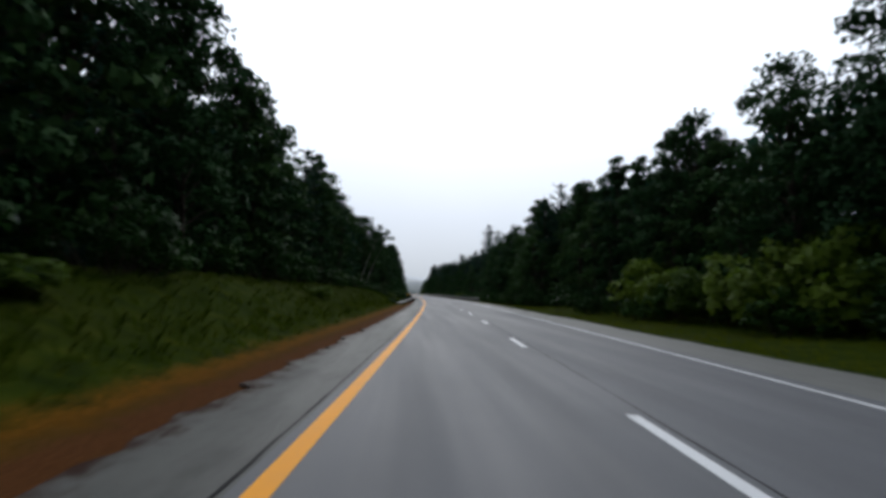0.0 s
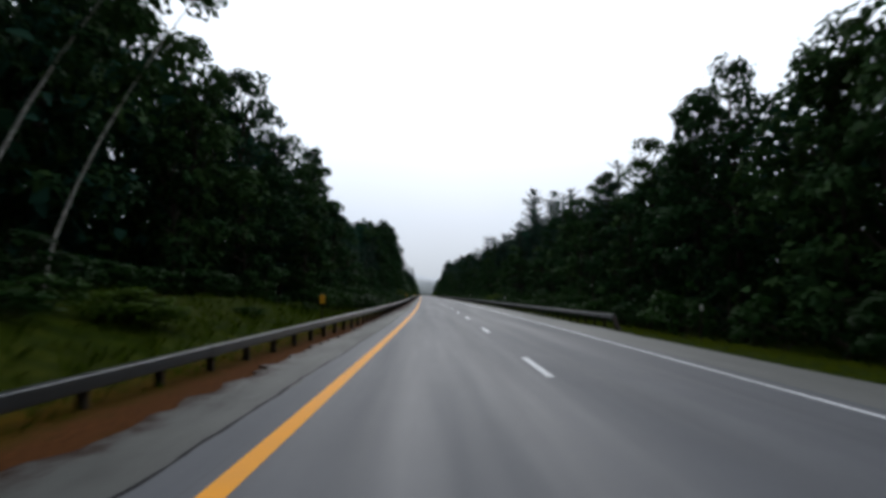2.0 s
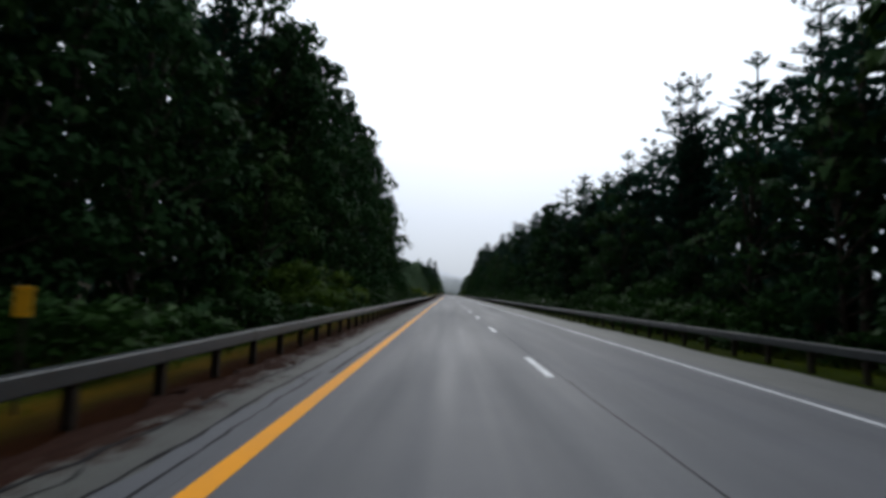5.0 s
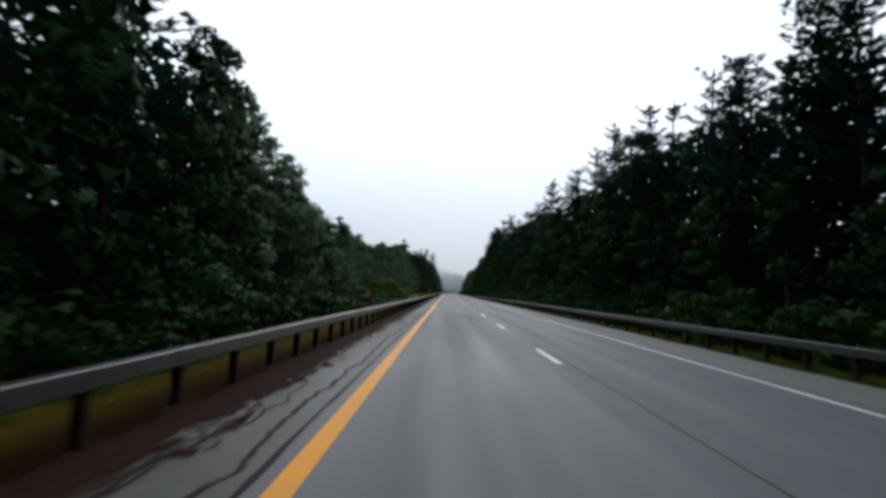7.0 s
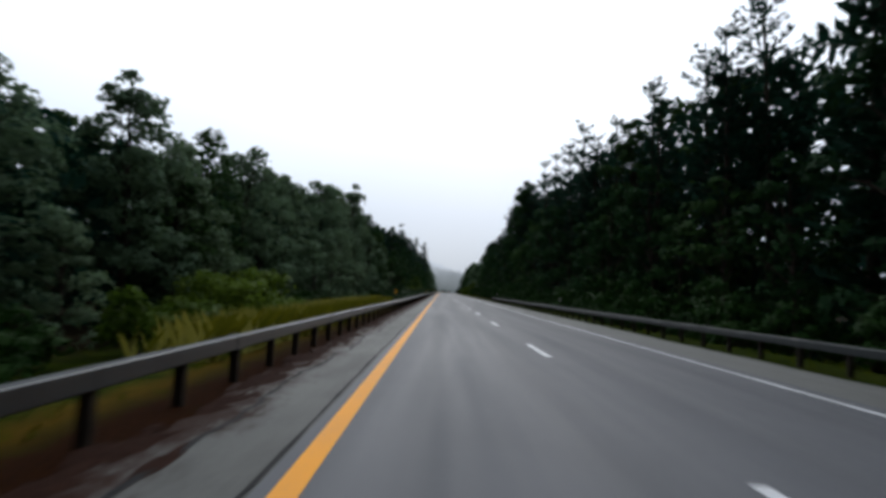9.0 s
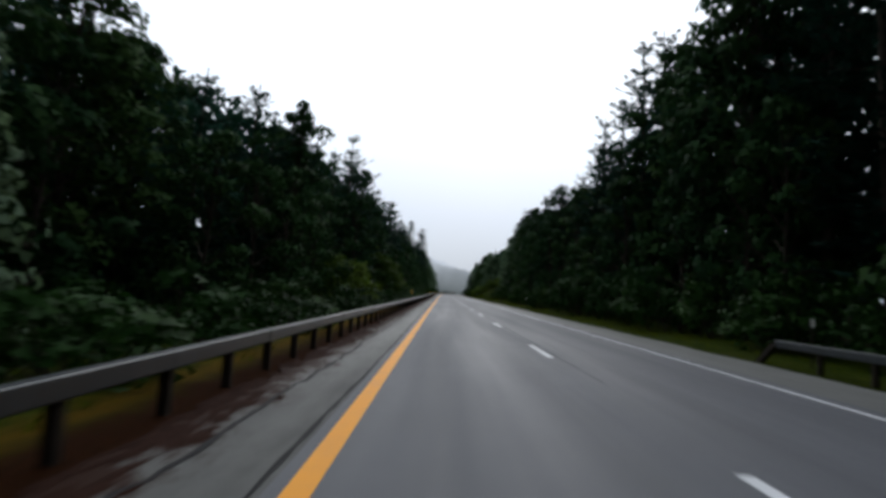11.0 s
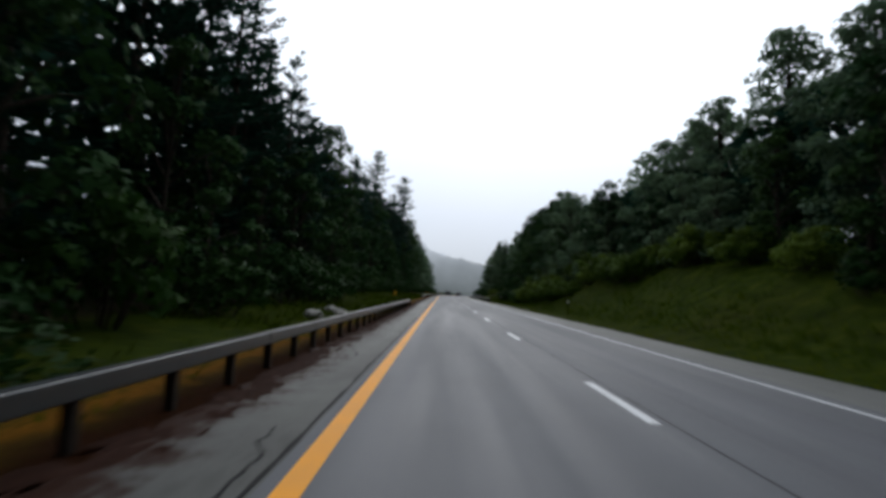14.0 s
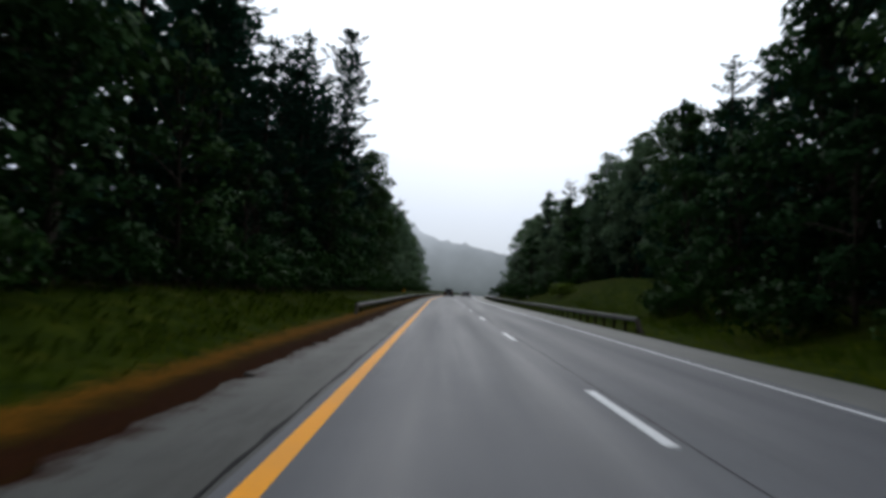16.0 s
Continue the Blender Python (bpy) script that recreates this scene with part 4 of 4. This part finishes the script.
while s < 536:
    X = -tr.uniform(4.3, 5.2)
    if not (318 < s < 376 or 478 < s < 488):
        plant(("shrub", tr.randrange(4)), s, X, ground_z(s, X) + tr.uniform(1.1, 2.1), 1.35)
    if 102 < s < 428 and tr.random() < 0.66:
        X = tr.uniform(11.5, 12.4)
        plant(("shrub", tr.randrange(4)), s + 2.0, X, ground_z(s + 2.0, X) + tr.uniform(1.1, 2.2), 1.35)
    s += tr.uniform(3.4, 5.0)
# small round tree and bushes behind the rail
plant(("sapling", 0), 483.0, -6.8, 5.1, 1.35)
plant(("sapling", 0), 471.5, -7.4, 5.6)
for s, X, h in ((326.5, -6.8, 3.3), (330, -6.6, 3.0), (503, -4.8, 1.7), (453.5, -7.4, 4.1), (452.5, -9.2, 4.6), (455, -10.4, 4.4),
                (205, -5.4, 3.0), (212, -5.2, 3.3), (560, 16.6, 6.2), (566, 17.4, 6.9), (571, 15.6, 5.4), (576, 16.8, 6.4), (590, 14.6, 4.6), (597, 14.9, 4.4), (606, 13.2, 3.4), (580, 17.0, 6.8), (586, 17.6, 7.6), (594, 16.4, 6.6), (601, 16.0, 6.4), (658, 13.6, 3.0), (157, 13.0, 2.1), (161, 12.8, 2.3), (165, 13.0, 2.3),
                (19, 15.2, 4.7), (22.5, 15.4, 5.0), (26, 15.1, 4.5), (30, 15.3, 4.9), (34, 15.2, 4.4), (346, -6.0, 1.7), (350, -6.2, 2.0), (354, -6.6, 2.3),
                (579, 13.6, 3.4), (583, 13.0, 3.0), (587, 13.8, 4.0), (592, 12.9, 3.2), (596, 13.4, 3.9), (600, 12.8, 3.0), (604, 13.8, 3.8),
                (498, -5.8, 2.2), (505.5, -5.6, 2.0), (508, -6.0, 2.3)):
    plant(("bush", tr.randrange(2)), s, X, h, 1.1)


OPENINGS = ((-1, 66, 95), (-1, 444, 460), (-1, 477, 487), (-1, 318, 333), (1, 640, 660))


UNDERGROWTH = []  # shrubs that stand behind others or far off


def row(side, s0, s1, gap, X0, X1, frac0, frac1, kinds, bulk=None, bulk_front=None):
    tops, mix, back = (TOP_LEFT, PINE_LEFT, SET_LEFT) if side < 0 else (TOP_RIGHT, PINE_RIGHT, SET_RIGHT)
    s = s0
    while s < s1:
        q = s + tr.uniform(-0.35, 0.35) * gap
        X = tr.uniform(X0, X1) + along(back, q) * side
        H = along(tops, q) * tr.uniform(frac0, frac1)
        H = max(1.2, 1.4 + (H - 1.4) * (1 + along(back, q) / (10.0 if side < 0 else 17.0)))
        pine = tr.random() < along(mix, q)
        if kinds in ("shrub", "young") and bulk is None and any(k == side and a0 < q < a1 for k, a0, a1 in OPENINGS):
            s += gap
            continue
        kind = kinds
        if kinds == "tall":
            kind = "pine" if pine else "broad"
        # misty stretches take the leaves with painted haze
        if kind in ("broad", "young") and pick.random() < along(MIST_PALE_LEFT if side < 0 else MIST_PALE_RIGHT, q):
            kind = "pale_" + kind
        if kind == "shrub" and side > 0 and 540 < q < 600 and pick.random() < 0.55:
            kind = "bush"
        key = (kind, tr.randrange({"bush": 2, "pine": 5, "broad": 5, "shrub": 4, "young": 4, "pale_broad": 3, "pale_young": 3}[kind]))
        if kind in ("shrub", "bush"):
            H = ground_z(q, X) + max(1.9, H * 0.85)
        elif "young" in kind:
            H = max(H, ground_z(q, X) + 3.5)
        if kind == "shrub" and (106 < q < (536 if side < 0 else 430) or q > 640):
            UNDERGROWTH.append((key, q, X, H, tr.uniform(0, 6.283)))
        elif bulk is None:
            plant(key, q, X, H)
        else:
            H = 1.4 + (H - 1.4) * min(1.35, abs(X - 1.2) / abs((X0 if bulk_front is None else bulk_front) - 1.2))
            bulk.append(((kind, 10 + key[1] % 3), q, X, H, tr.uniform(0, 6.283)))
        s += gap * tr.uniform(0.8, 1.2)


def joined_woods(name, trees, label):
    """Many trees of the inner woods as one mesh."""
    mats, co, no, tri, mi, base = [], [], [], [], [], 0
    arrays = {}
    for key, s, X, top, turn in trees:
        if key not in arrays:
            (tv, tf, lv), h0, bark, leafmat = SHAPES[key]
            wood = [(f[0], f[a], f[a + 1]) for f in tf for a in range(1, len(f) - 1)]
            n = len(tv)
            V = np.array([tuple(v) for v in tv + lv.verts], dtype=np.float32)
            N = np.array([(0, 0, 0)] * n + [tuple(v) for v in lv.normals], dtype=np.float32)
            F = np.array(wood + [(a + n, b + n, c + n) for a, b, c in lv.faces], dtype=np.int32)
            for m in (bark, leafmat):
                if m not in mats:
                    mats.append(m)
            I = np.array([mats.index(bark)] * len(wood) + [mats.index(leafmat)] * len(lv.faces), dtype=np.int32)
            arrays[key] = (V, N, F, I, h0)
        V, N, F, I, h0 = arrays[key]
        zg = ground_z(s, X)
        k = max(0.12, (top - zg) / h0)
        kw = k ** 0.7
        p = on_road(s, X, zg - 0.05)
        c, d = math.cos(turn) * kw, math.sin(turn) * kw
        W = np.empty_like(V)
        W[:, 0] = V[:, 0] * c - V[:, 1] * d + p.x
        W[:, 1] = V[:, 0] * d + V[:, 1] * c + p.y
        W[:, 2] = V[:, 2] * k + p.z
        co.append(W)
        no.append(np.stack(((N[:, 0] * c - N[:, 1] * d) / kw, (N[:, 0] * d + N[:, 1] * c) / kw, N[:, 2]), 1))
        tri.append(F + base)
        mi.append(I)
        base += len(V)
    co, tri, mi = np.concatenate(co), np.concatenate(tri), np.concatenate(mi)
    me = bpy.data.meshes.new(name)
    me.vertices.add(len(co))
    me.vertices.foreach_set("co", co.ravel())
    me.loops.add(3 * len(tri))
    me.loops.foreach_set("vertex_index", tri.ravel())
    me.polygons.add(len(tri))
    me.polygons.foreach_set("loop_start", np.arange(0, 3 * len(tri), 3, dtype=np.int32))
    for m in mats:
        me.materials.append(m)
    me.polygons.foreach_set("material_index", mi)
    me.polygons.foreach_set("use_smooth", [True] * len(tri))
    me.update(calc_edges=True)
    me.normals_split_custom_set_from_vertices(np.concatenate(no))
    return tagged(new(name, me), label, "woods", kind="stuff")


def thicket(side, X0, X1, n, large, share, front):
    """Dense undergrowth and low boughs that close the inside of the woods."""
    r = np.random.RandomState(40 + side + n)
    tops = TOP_LEFT if side < 0 else TOP_RIGHT
    S = r.uniform(-45, 757 if side < 0 else 735, n)
    X = X0 + (X1 - X0) * r.uniform(0, 1, n)
    top = np.interp(S, [t[0] for t in tops], [t[1] for t in tops])
    Z = np.array([ground_z(s, x) for s, x in zip(S, X)])
    top = 1.4 + (top - 1.4) * share * np.abs(X - 1.2) / abs(front - 1.2)
    Z += np.maximum(2.0, top - Z) * r.uniform(0.0, 1, n) ** 0.8
    h = np.interp(S, LINE_S, LINE_H)
    c = np.stack((np.interp(S, LINE_S, LINE_X) + X * np.cos(h), np.interp(S, LINE_S, LINE_Y) + X * np.sin(h), Z), 1)
    a = r.normal(size=(n, 3))
    a /= np.linalg.norm(a, axis=1)[:, None]
    b = np.cross(a, r.normal(size=(n, 3)))
    b /= np.linalg.norm(b, axis=1)[:, None]
    la, lb = large * r.uniform(0.36, 0.70, (n, 1)), large * r.uniform(0.24, 0.46, (n, 1))
    nn = np.cross(a, b) * 0.12
    co = np.stack((c - a * la, c + b * lb + nn, c + a * la, c - b * lb + nn), 1).reshape(-1, 3).astype(np.float32)
    k = 4 * np.arange(n)[:, None]
    tri = np.concatenate((k + np.array([[0, 1, 2]]), k + np.array([[0, 2, 3]])), 1).reshape(-1, 3).astype(np.int32)
    me = bpy.data.meshes.new("thicket")
    me.vertices.add(len(co))
    me.vertices.foreach_set("co", co.ravel())
    me.loops.add(3 * len(tri))
    me.loops.foreach_set("vertex_index", tri.ravel())
    me.polygons.add(len(tri))
    me.polygons.foreach_set("loop_start", np.arange(0, 3 * len(tri), 3, dtype=np.int32))
    me.materials.append(M_PINE)
    me.update(calc_edges=True)
    me.validate()
    tagged(new("thicket", me), "dense dark green thicket closing the inside of the woods", "foliage", kind="stuff")


for side, a, b, cc, d, e in ((-1, -5.8, -7.0, -8.6, -11.0, -16.0), (1, 12.4, 14.4, 16.0, 18.4, 24.0)):
    s_end = 757 if side < 0 else 735
    row(side, -15, s_end, 4.75, a, b, 0.12, 0.24, "shrub")
    row(side, -15, s_end, 5.6, b, cc, 0.36, 0.62, "young")
    row(side, -15, s_end, 4.6, cc + 1.0 * side, d, 0.82, 1.05, "tall")
    behind = []
    row(side, -20, s_end, 13.0, cc + 1.0 * side, d, 0.62, 0.86, "tall", behind)
    row(side, -25, s_end, 8.4, d + 1.5 * side, e, 0.68, 0.90, "tall", behind, d)
    row(side, -25, s_end, 13.0, d + 2.0 * side, e, 0.25, 0.42, "young", behind)
    joined_woods("inner_woods", behind, "dense dark pines and leafy trees deeper inside the woods")
    thicket(side, d + 0.5 * side, d + 5.5 * side, 60000, 0.80, 0.74, d)
    thicket(side, e + 3.0 * side, e + 9.0 * side, 18000, 1.8, 0.55, d)
    thicket(side, e + 9.5 * side, e + 13.0 * side, 9000, 2.3, 0.14, d)
joined_woods("undergrowth", UNDERGROWTH, "dense dark green shrubs filling the foot of the woods")


# ------------------------------------------------------------------ grass and flowers
def grass(name, count, zone, mat, hmin, hmax, label, blades=4, seed=3):
    r = random.Random(seed)
    lv = Leaves()
    while count:
        s, X = zone(r)
        p = on_road(s, X, ground_z(s, X) - 0.02)
        for k in range(blades):
            a = r.uniform(0.2, 2.94)  # laid over by the wind of the traffic
            d = Vector((math.cos(a), math.sin(a), 0))
            side = Vector((-d.y, d.x, 0)) * r.uniform(0.015, 0.035)
            h = r.uniform(hmin, hmax)
            q = p + d * r.uniform(0, 0.12)
            turned = (Vector((0, 0, 1)) + d * 0.25).normalized()
            lv.add([q - side, q + side, q + d * h * 0.25 + Vector((0, 0, h * 0.65)), q + d * h * 0.6 + Vector((0, 0, h))], ((0, 1, 2), (2, 1, 3)), turned)
        count -= 1
    me = mesh_from(name, lv.verts, lv.faces, mat, True)
    me.normals_split_custom_set_from_vertices([tuple(v) for v in lv.normals])
    tagged(new(name, me), label, "grass", kind="stuff")


def left_zone(r):
    s = r.choice((r.uniform(-5, 130), r.uniform(-5, 720), r.uniform(540, 660)))
    return s, (-2.45 if 62 < s < 575 else -3.1) - abs(r.gauss(0, 2.2))


def right_zone(r):
    s = r.choice((r.uniform(0, 110), r.uniform(0, 720), r.uniform(430, 680)))
    return s, 9.5 + abs(r.gauss(0, 3.0))


grass("verge_grass", 11500, left_zone, M_GRASS, 0.07, 0.20, "long green verge grass beside the road", 3, 3)
grass("verge_grass", 11500, right_zone, M_GRASS, 0.07, 0.20, "long green verge grass beside the road", 3, 4)
grass("tall_weeds", 3600, lambda r: (r.choice((r.uniform(-5, 112), r.uniform(540, 640))), -3.6 - abs(r.gauss(0, 2.6))), M_GRASS, 0.16, 0.36, "tall tangled olive-green weeds on the grassy bank", 4, 9)
grass("tall_weeds", 2200, lambda r: (r.uniform(520, 650), 10.8 + abs(r.gauss(0, 2.4))), M_GRASS, 0.16, 0.36, "tall tangled olive-green weeds on the grassy bank", 4, 10)
grass("goldenrod", 1500, lambda r: (r.choice((r.uniform(342, 374), r.gauss(350, 3), r.gauss(359, 3.5))), r.uniform(-4.8, -2.9)), M_BLOOM, 0.45, 0.98,
      "yellow-green goldenrod in bloom behind the guardrail", 7, 5)


# ------------------------------------------------------------------ stones behind the rail
def stone(s, X, size, seed):
    r = random.Random(seed)
    bm = bmesh.new()
    bmesh.ops.create_icosphere(bm, subdivisions=2, radius=0.5)
    for v in bm.verts:
        v.co *= 1 + 0.35 * noise.noise(v.co * 2.3 + Vector((seed, 0, 0)))
        v.co.x *= size[0]
        v.co.y *= size[1]
        v.co.z *= size[2]
    ob = new("stone", mesh_of(bm, "stone", M_STONE))
    p = on_road(s, X, ground_z(s, X) + size[2] * 0.2)
    ob.matrix_basis = pose(p.x, p.y, p.z, 0, 0, r.uniform(0, 360))
    tagged(ob, "pale weathered granite stone lying in the grass", "stone", "stones behind the guardrail")


for k, (s, X, size) in enumerate(((549.6, -3.6, (0.9, 0.6, 0.4)), (550.6, -4.2, (0.8, 0.7, 0.4)), (555.0, -2.6, (0.45, 0.3, 0.2)), (559.0, -2.7, (0.4, 0.3, 0.2)), (546.5, -4.0, (0.9, 0.7, 0.45)))):
    stone(s, X, size, k + 1)


# ------------------------------------------------------------------ vehicles far ahead
def lofted(sections, mat, name):
    """A closed body from cross-sections (y, half width, z0, z1), with rounded corners."""
    verts, faces, n = [], [], 8
    for y, w, z0, z1 in sections:
        b = min(0.12, (z1 - z0) * 0.3, w * 0.3)
        for x, z in ((-w + b, z0), (w - b, z0), (w, z0 + b), (w, z1 - b), (w - b, z1), (-w + b, z1), (-w, z1 - b), (-w, z0 + b)):
            verts.append((x, y, z))
    for i in range(len(sections) - 1):
        for j in range(n):
            a, b = i * n + j, i * n + (j + 1) % n
            faces.append((a, b, b + n, a + n))
    faces += [tuple(range(n))[::-1], tuple(range((len(sections) - 1) * n, len(sections) * n))]
    return mesh_from(name, verts, faces, mat, False)


def wheel_mesh(radius, width, mat, name):
    bm = bmesh.new()
    bmesh.ops.create_cone(bm, cap_ends=True, segments=20, radius1=radius, radius2=radius, depth=width)
    bmesh.ops.rotate(bm, cent=(0, 0, 0), matrix=Matrix.Rotation(radians(90), 3, "Y"), verts=bm.verts)
    bmesh.ops.bevel(bm, geom=[e for e in bm.edges if abs(e.calc_length()) < radius], offset=0.02, segments=1, affect="EDGES")
    return mesh_of(bm, name, mat)


M_TYRE = plain("tyre_rubber", (0.02, 0.02, 0.02), 0.8)
M_RIM = plain("alloy_rim", (0.35, 0.35, 0.36), 0.35, 0.8)
M_GLASS = plain("dark_car_glass", (0.012, 0.014, 0.016), 0.06)
M_TAIL = plain("red_tail_lamp", (0.35, 0.01, 0.01), 0.25)
M_PLATE = plain("plate_grey", (0.5, 0.5, 0.5), 0.5)


def car(s, X, paint_mat, label, tall):
    c = thing("car", road_pose(s, X, 0.0), label, "car", "cars ahead on the highway")
    h = 1.75 if tall else 1.45
    part("body", lofted(((0.0, 0.82, 0.42, 0.80), (0.06, 0.88, 0.30, 0.98), (0.6, 0.91, 0.26, 1.0), (3.2, 0.91, 0.26, 0.98), (4.3, 0.86, 0.30, 0.86), (4.5, 0.74, 0.40, 0.70)), paint_mat, "car_body"), c)
    cabin = part("cabin", lofted(((0.25 if tall else 0.7, 0.80, 0.97, 1.02), (0.55 if tall else 1.15, 0.70, 0.97, h - 0.02), (1.6, 0.70, 0.97, h), (2.3, 0.70, 0.97, h - 0.03), (3.3, 0.80, 0.95, 1.0)), paint_mat, "car_cabin"), c)
    y0, y1 = (0.30, 0.52) if tall else (0.78, 1.10)
    part("rear_window", mesh_from("rear_window", [(-0.66, y0, 1.05), (0.66, y0, 1.05), (0.58, y1, h - 0.12), (-0.58, y1, h - 0.12), (-0.66, y0 - 0.03, 1.05), (0.66, y0 - 0.03, 1.05), (0.58, y1 - 0.03, h - 0.12), (-0.58, y1 - 0.03, h - 0.12)],
                                  [(0, 1, 2, 3), (7, 6, 5, 4), (0, 4, 5, 1), (1, 5, 6, 2), (2, 6, 7, 3), (3, 7, 4, 0)], M_GLASS), cabin)
    tyre, rim = wheel_mesh(0.33, 0.21, M_TYRE, "tyre"), wheel_mesh(0.2, 0.22, M_RIM, "rim")
    for x in (-0.80, 0.80):
        for y in (0.85, 3.55):
            w = part("wheel", tyre, c, "", pose(x, y, 0.33))
            part("rim", rim, w)
        part("tail_lamp", mesh_of(bevelled_box(0.22, 0.06, 0.16, 0.02, (0.68 * (1 if x > 0 else -1), 0.02, 0.82)), "tail_lamp", M_TAIL), c, "red tail lamp")
    part("bumper", mesh_of(bevelled_box(1.6, 0.14, 0.2, 0.04, (0, -0.02, 0.48)), "bumper", M_TYRE), c)
    part("number_plate", mesh_of(bevelled_box(0.3, 0.02, 0.15, 0.004, (0, -0.02, 0.68)), "number_plate", M_PLATE), c)


car(714.0, 1.75, plain("black_car_paint", (0.012, 0.012, 0.014), 0.2), "black car with red tail lamps beside the yellow line", True)
car(724.0, 5.25, plain("grey_car_paint", (0.06, 0.06, 0.065), 0.25, 0.3), "dark grey car with red tail lamps driving in the far lane", False)


# ------------------------------------------------------------------ woods lost in the mist at the end
def far_woods(name, y, x0, x1, outline, mat, seed):
    r = random.Random(seed)
    verts, faces = [], []
    n = int((x1 - x0) / 1.6)
    for i in range(n + 1):
        x = x0 + (x1 - x0) * i / n
        h = along(outline, x) + 1.2 * noise.noise(Vector((x * 0.07, seed, 0))) + 5.0 * abs(noise.noise(Vector((x * 0.10, seed, 4)))) + 2.0 * abs(noise.noise(Vector((x * 0.3, seed, 6)))) + 0.7 * noise.noise(Vector((x * 0.6, seed, 7))) + r.uniform(-0.25, 0.25)
        for z, back in ((-6, 0), (h * 0.6, 1.5), (h, 6)):
            verts.append((x, y + back + 3 * noise.noise(Vector((x * 0.05, seed, 9))), z))
        if i:
            a = 3 * i - 3
            faces += [(a, a + 3, a + 4, a + 1), (a + 1, a + 4, a + 5, a + 2)]
    tagged(new(name, mesh_from(name, verts, faces, mat)), "pale grey wooded hillside lost in the mist", "backdrop", kind="structure")


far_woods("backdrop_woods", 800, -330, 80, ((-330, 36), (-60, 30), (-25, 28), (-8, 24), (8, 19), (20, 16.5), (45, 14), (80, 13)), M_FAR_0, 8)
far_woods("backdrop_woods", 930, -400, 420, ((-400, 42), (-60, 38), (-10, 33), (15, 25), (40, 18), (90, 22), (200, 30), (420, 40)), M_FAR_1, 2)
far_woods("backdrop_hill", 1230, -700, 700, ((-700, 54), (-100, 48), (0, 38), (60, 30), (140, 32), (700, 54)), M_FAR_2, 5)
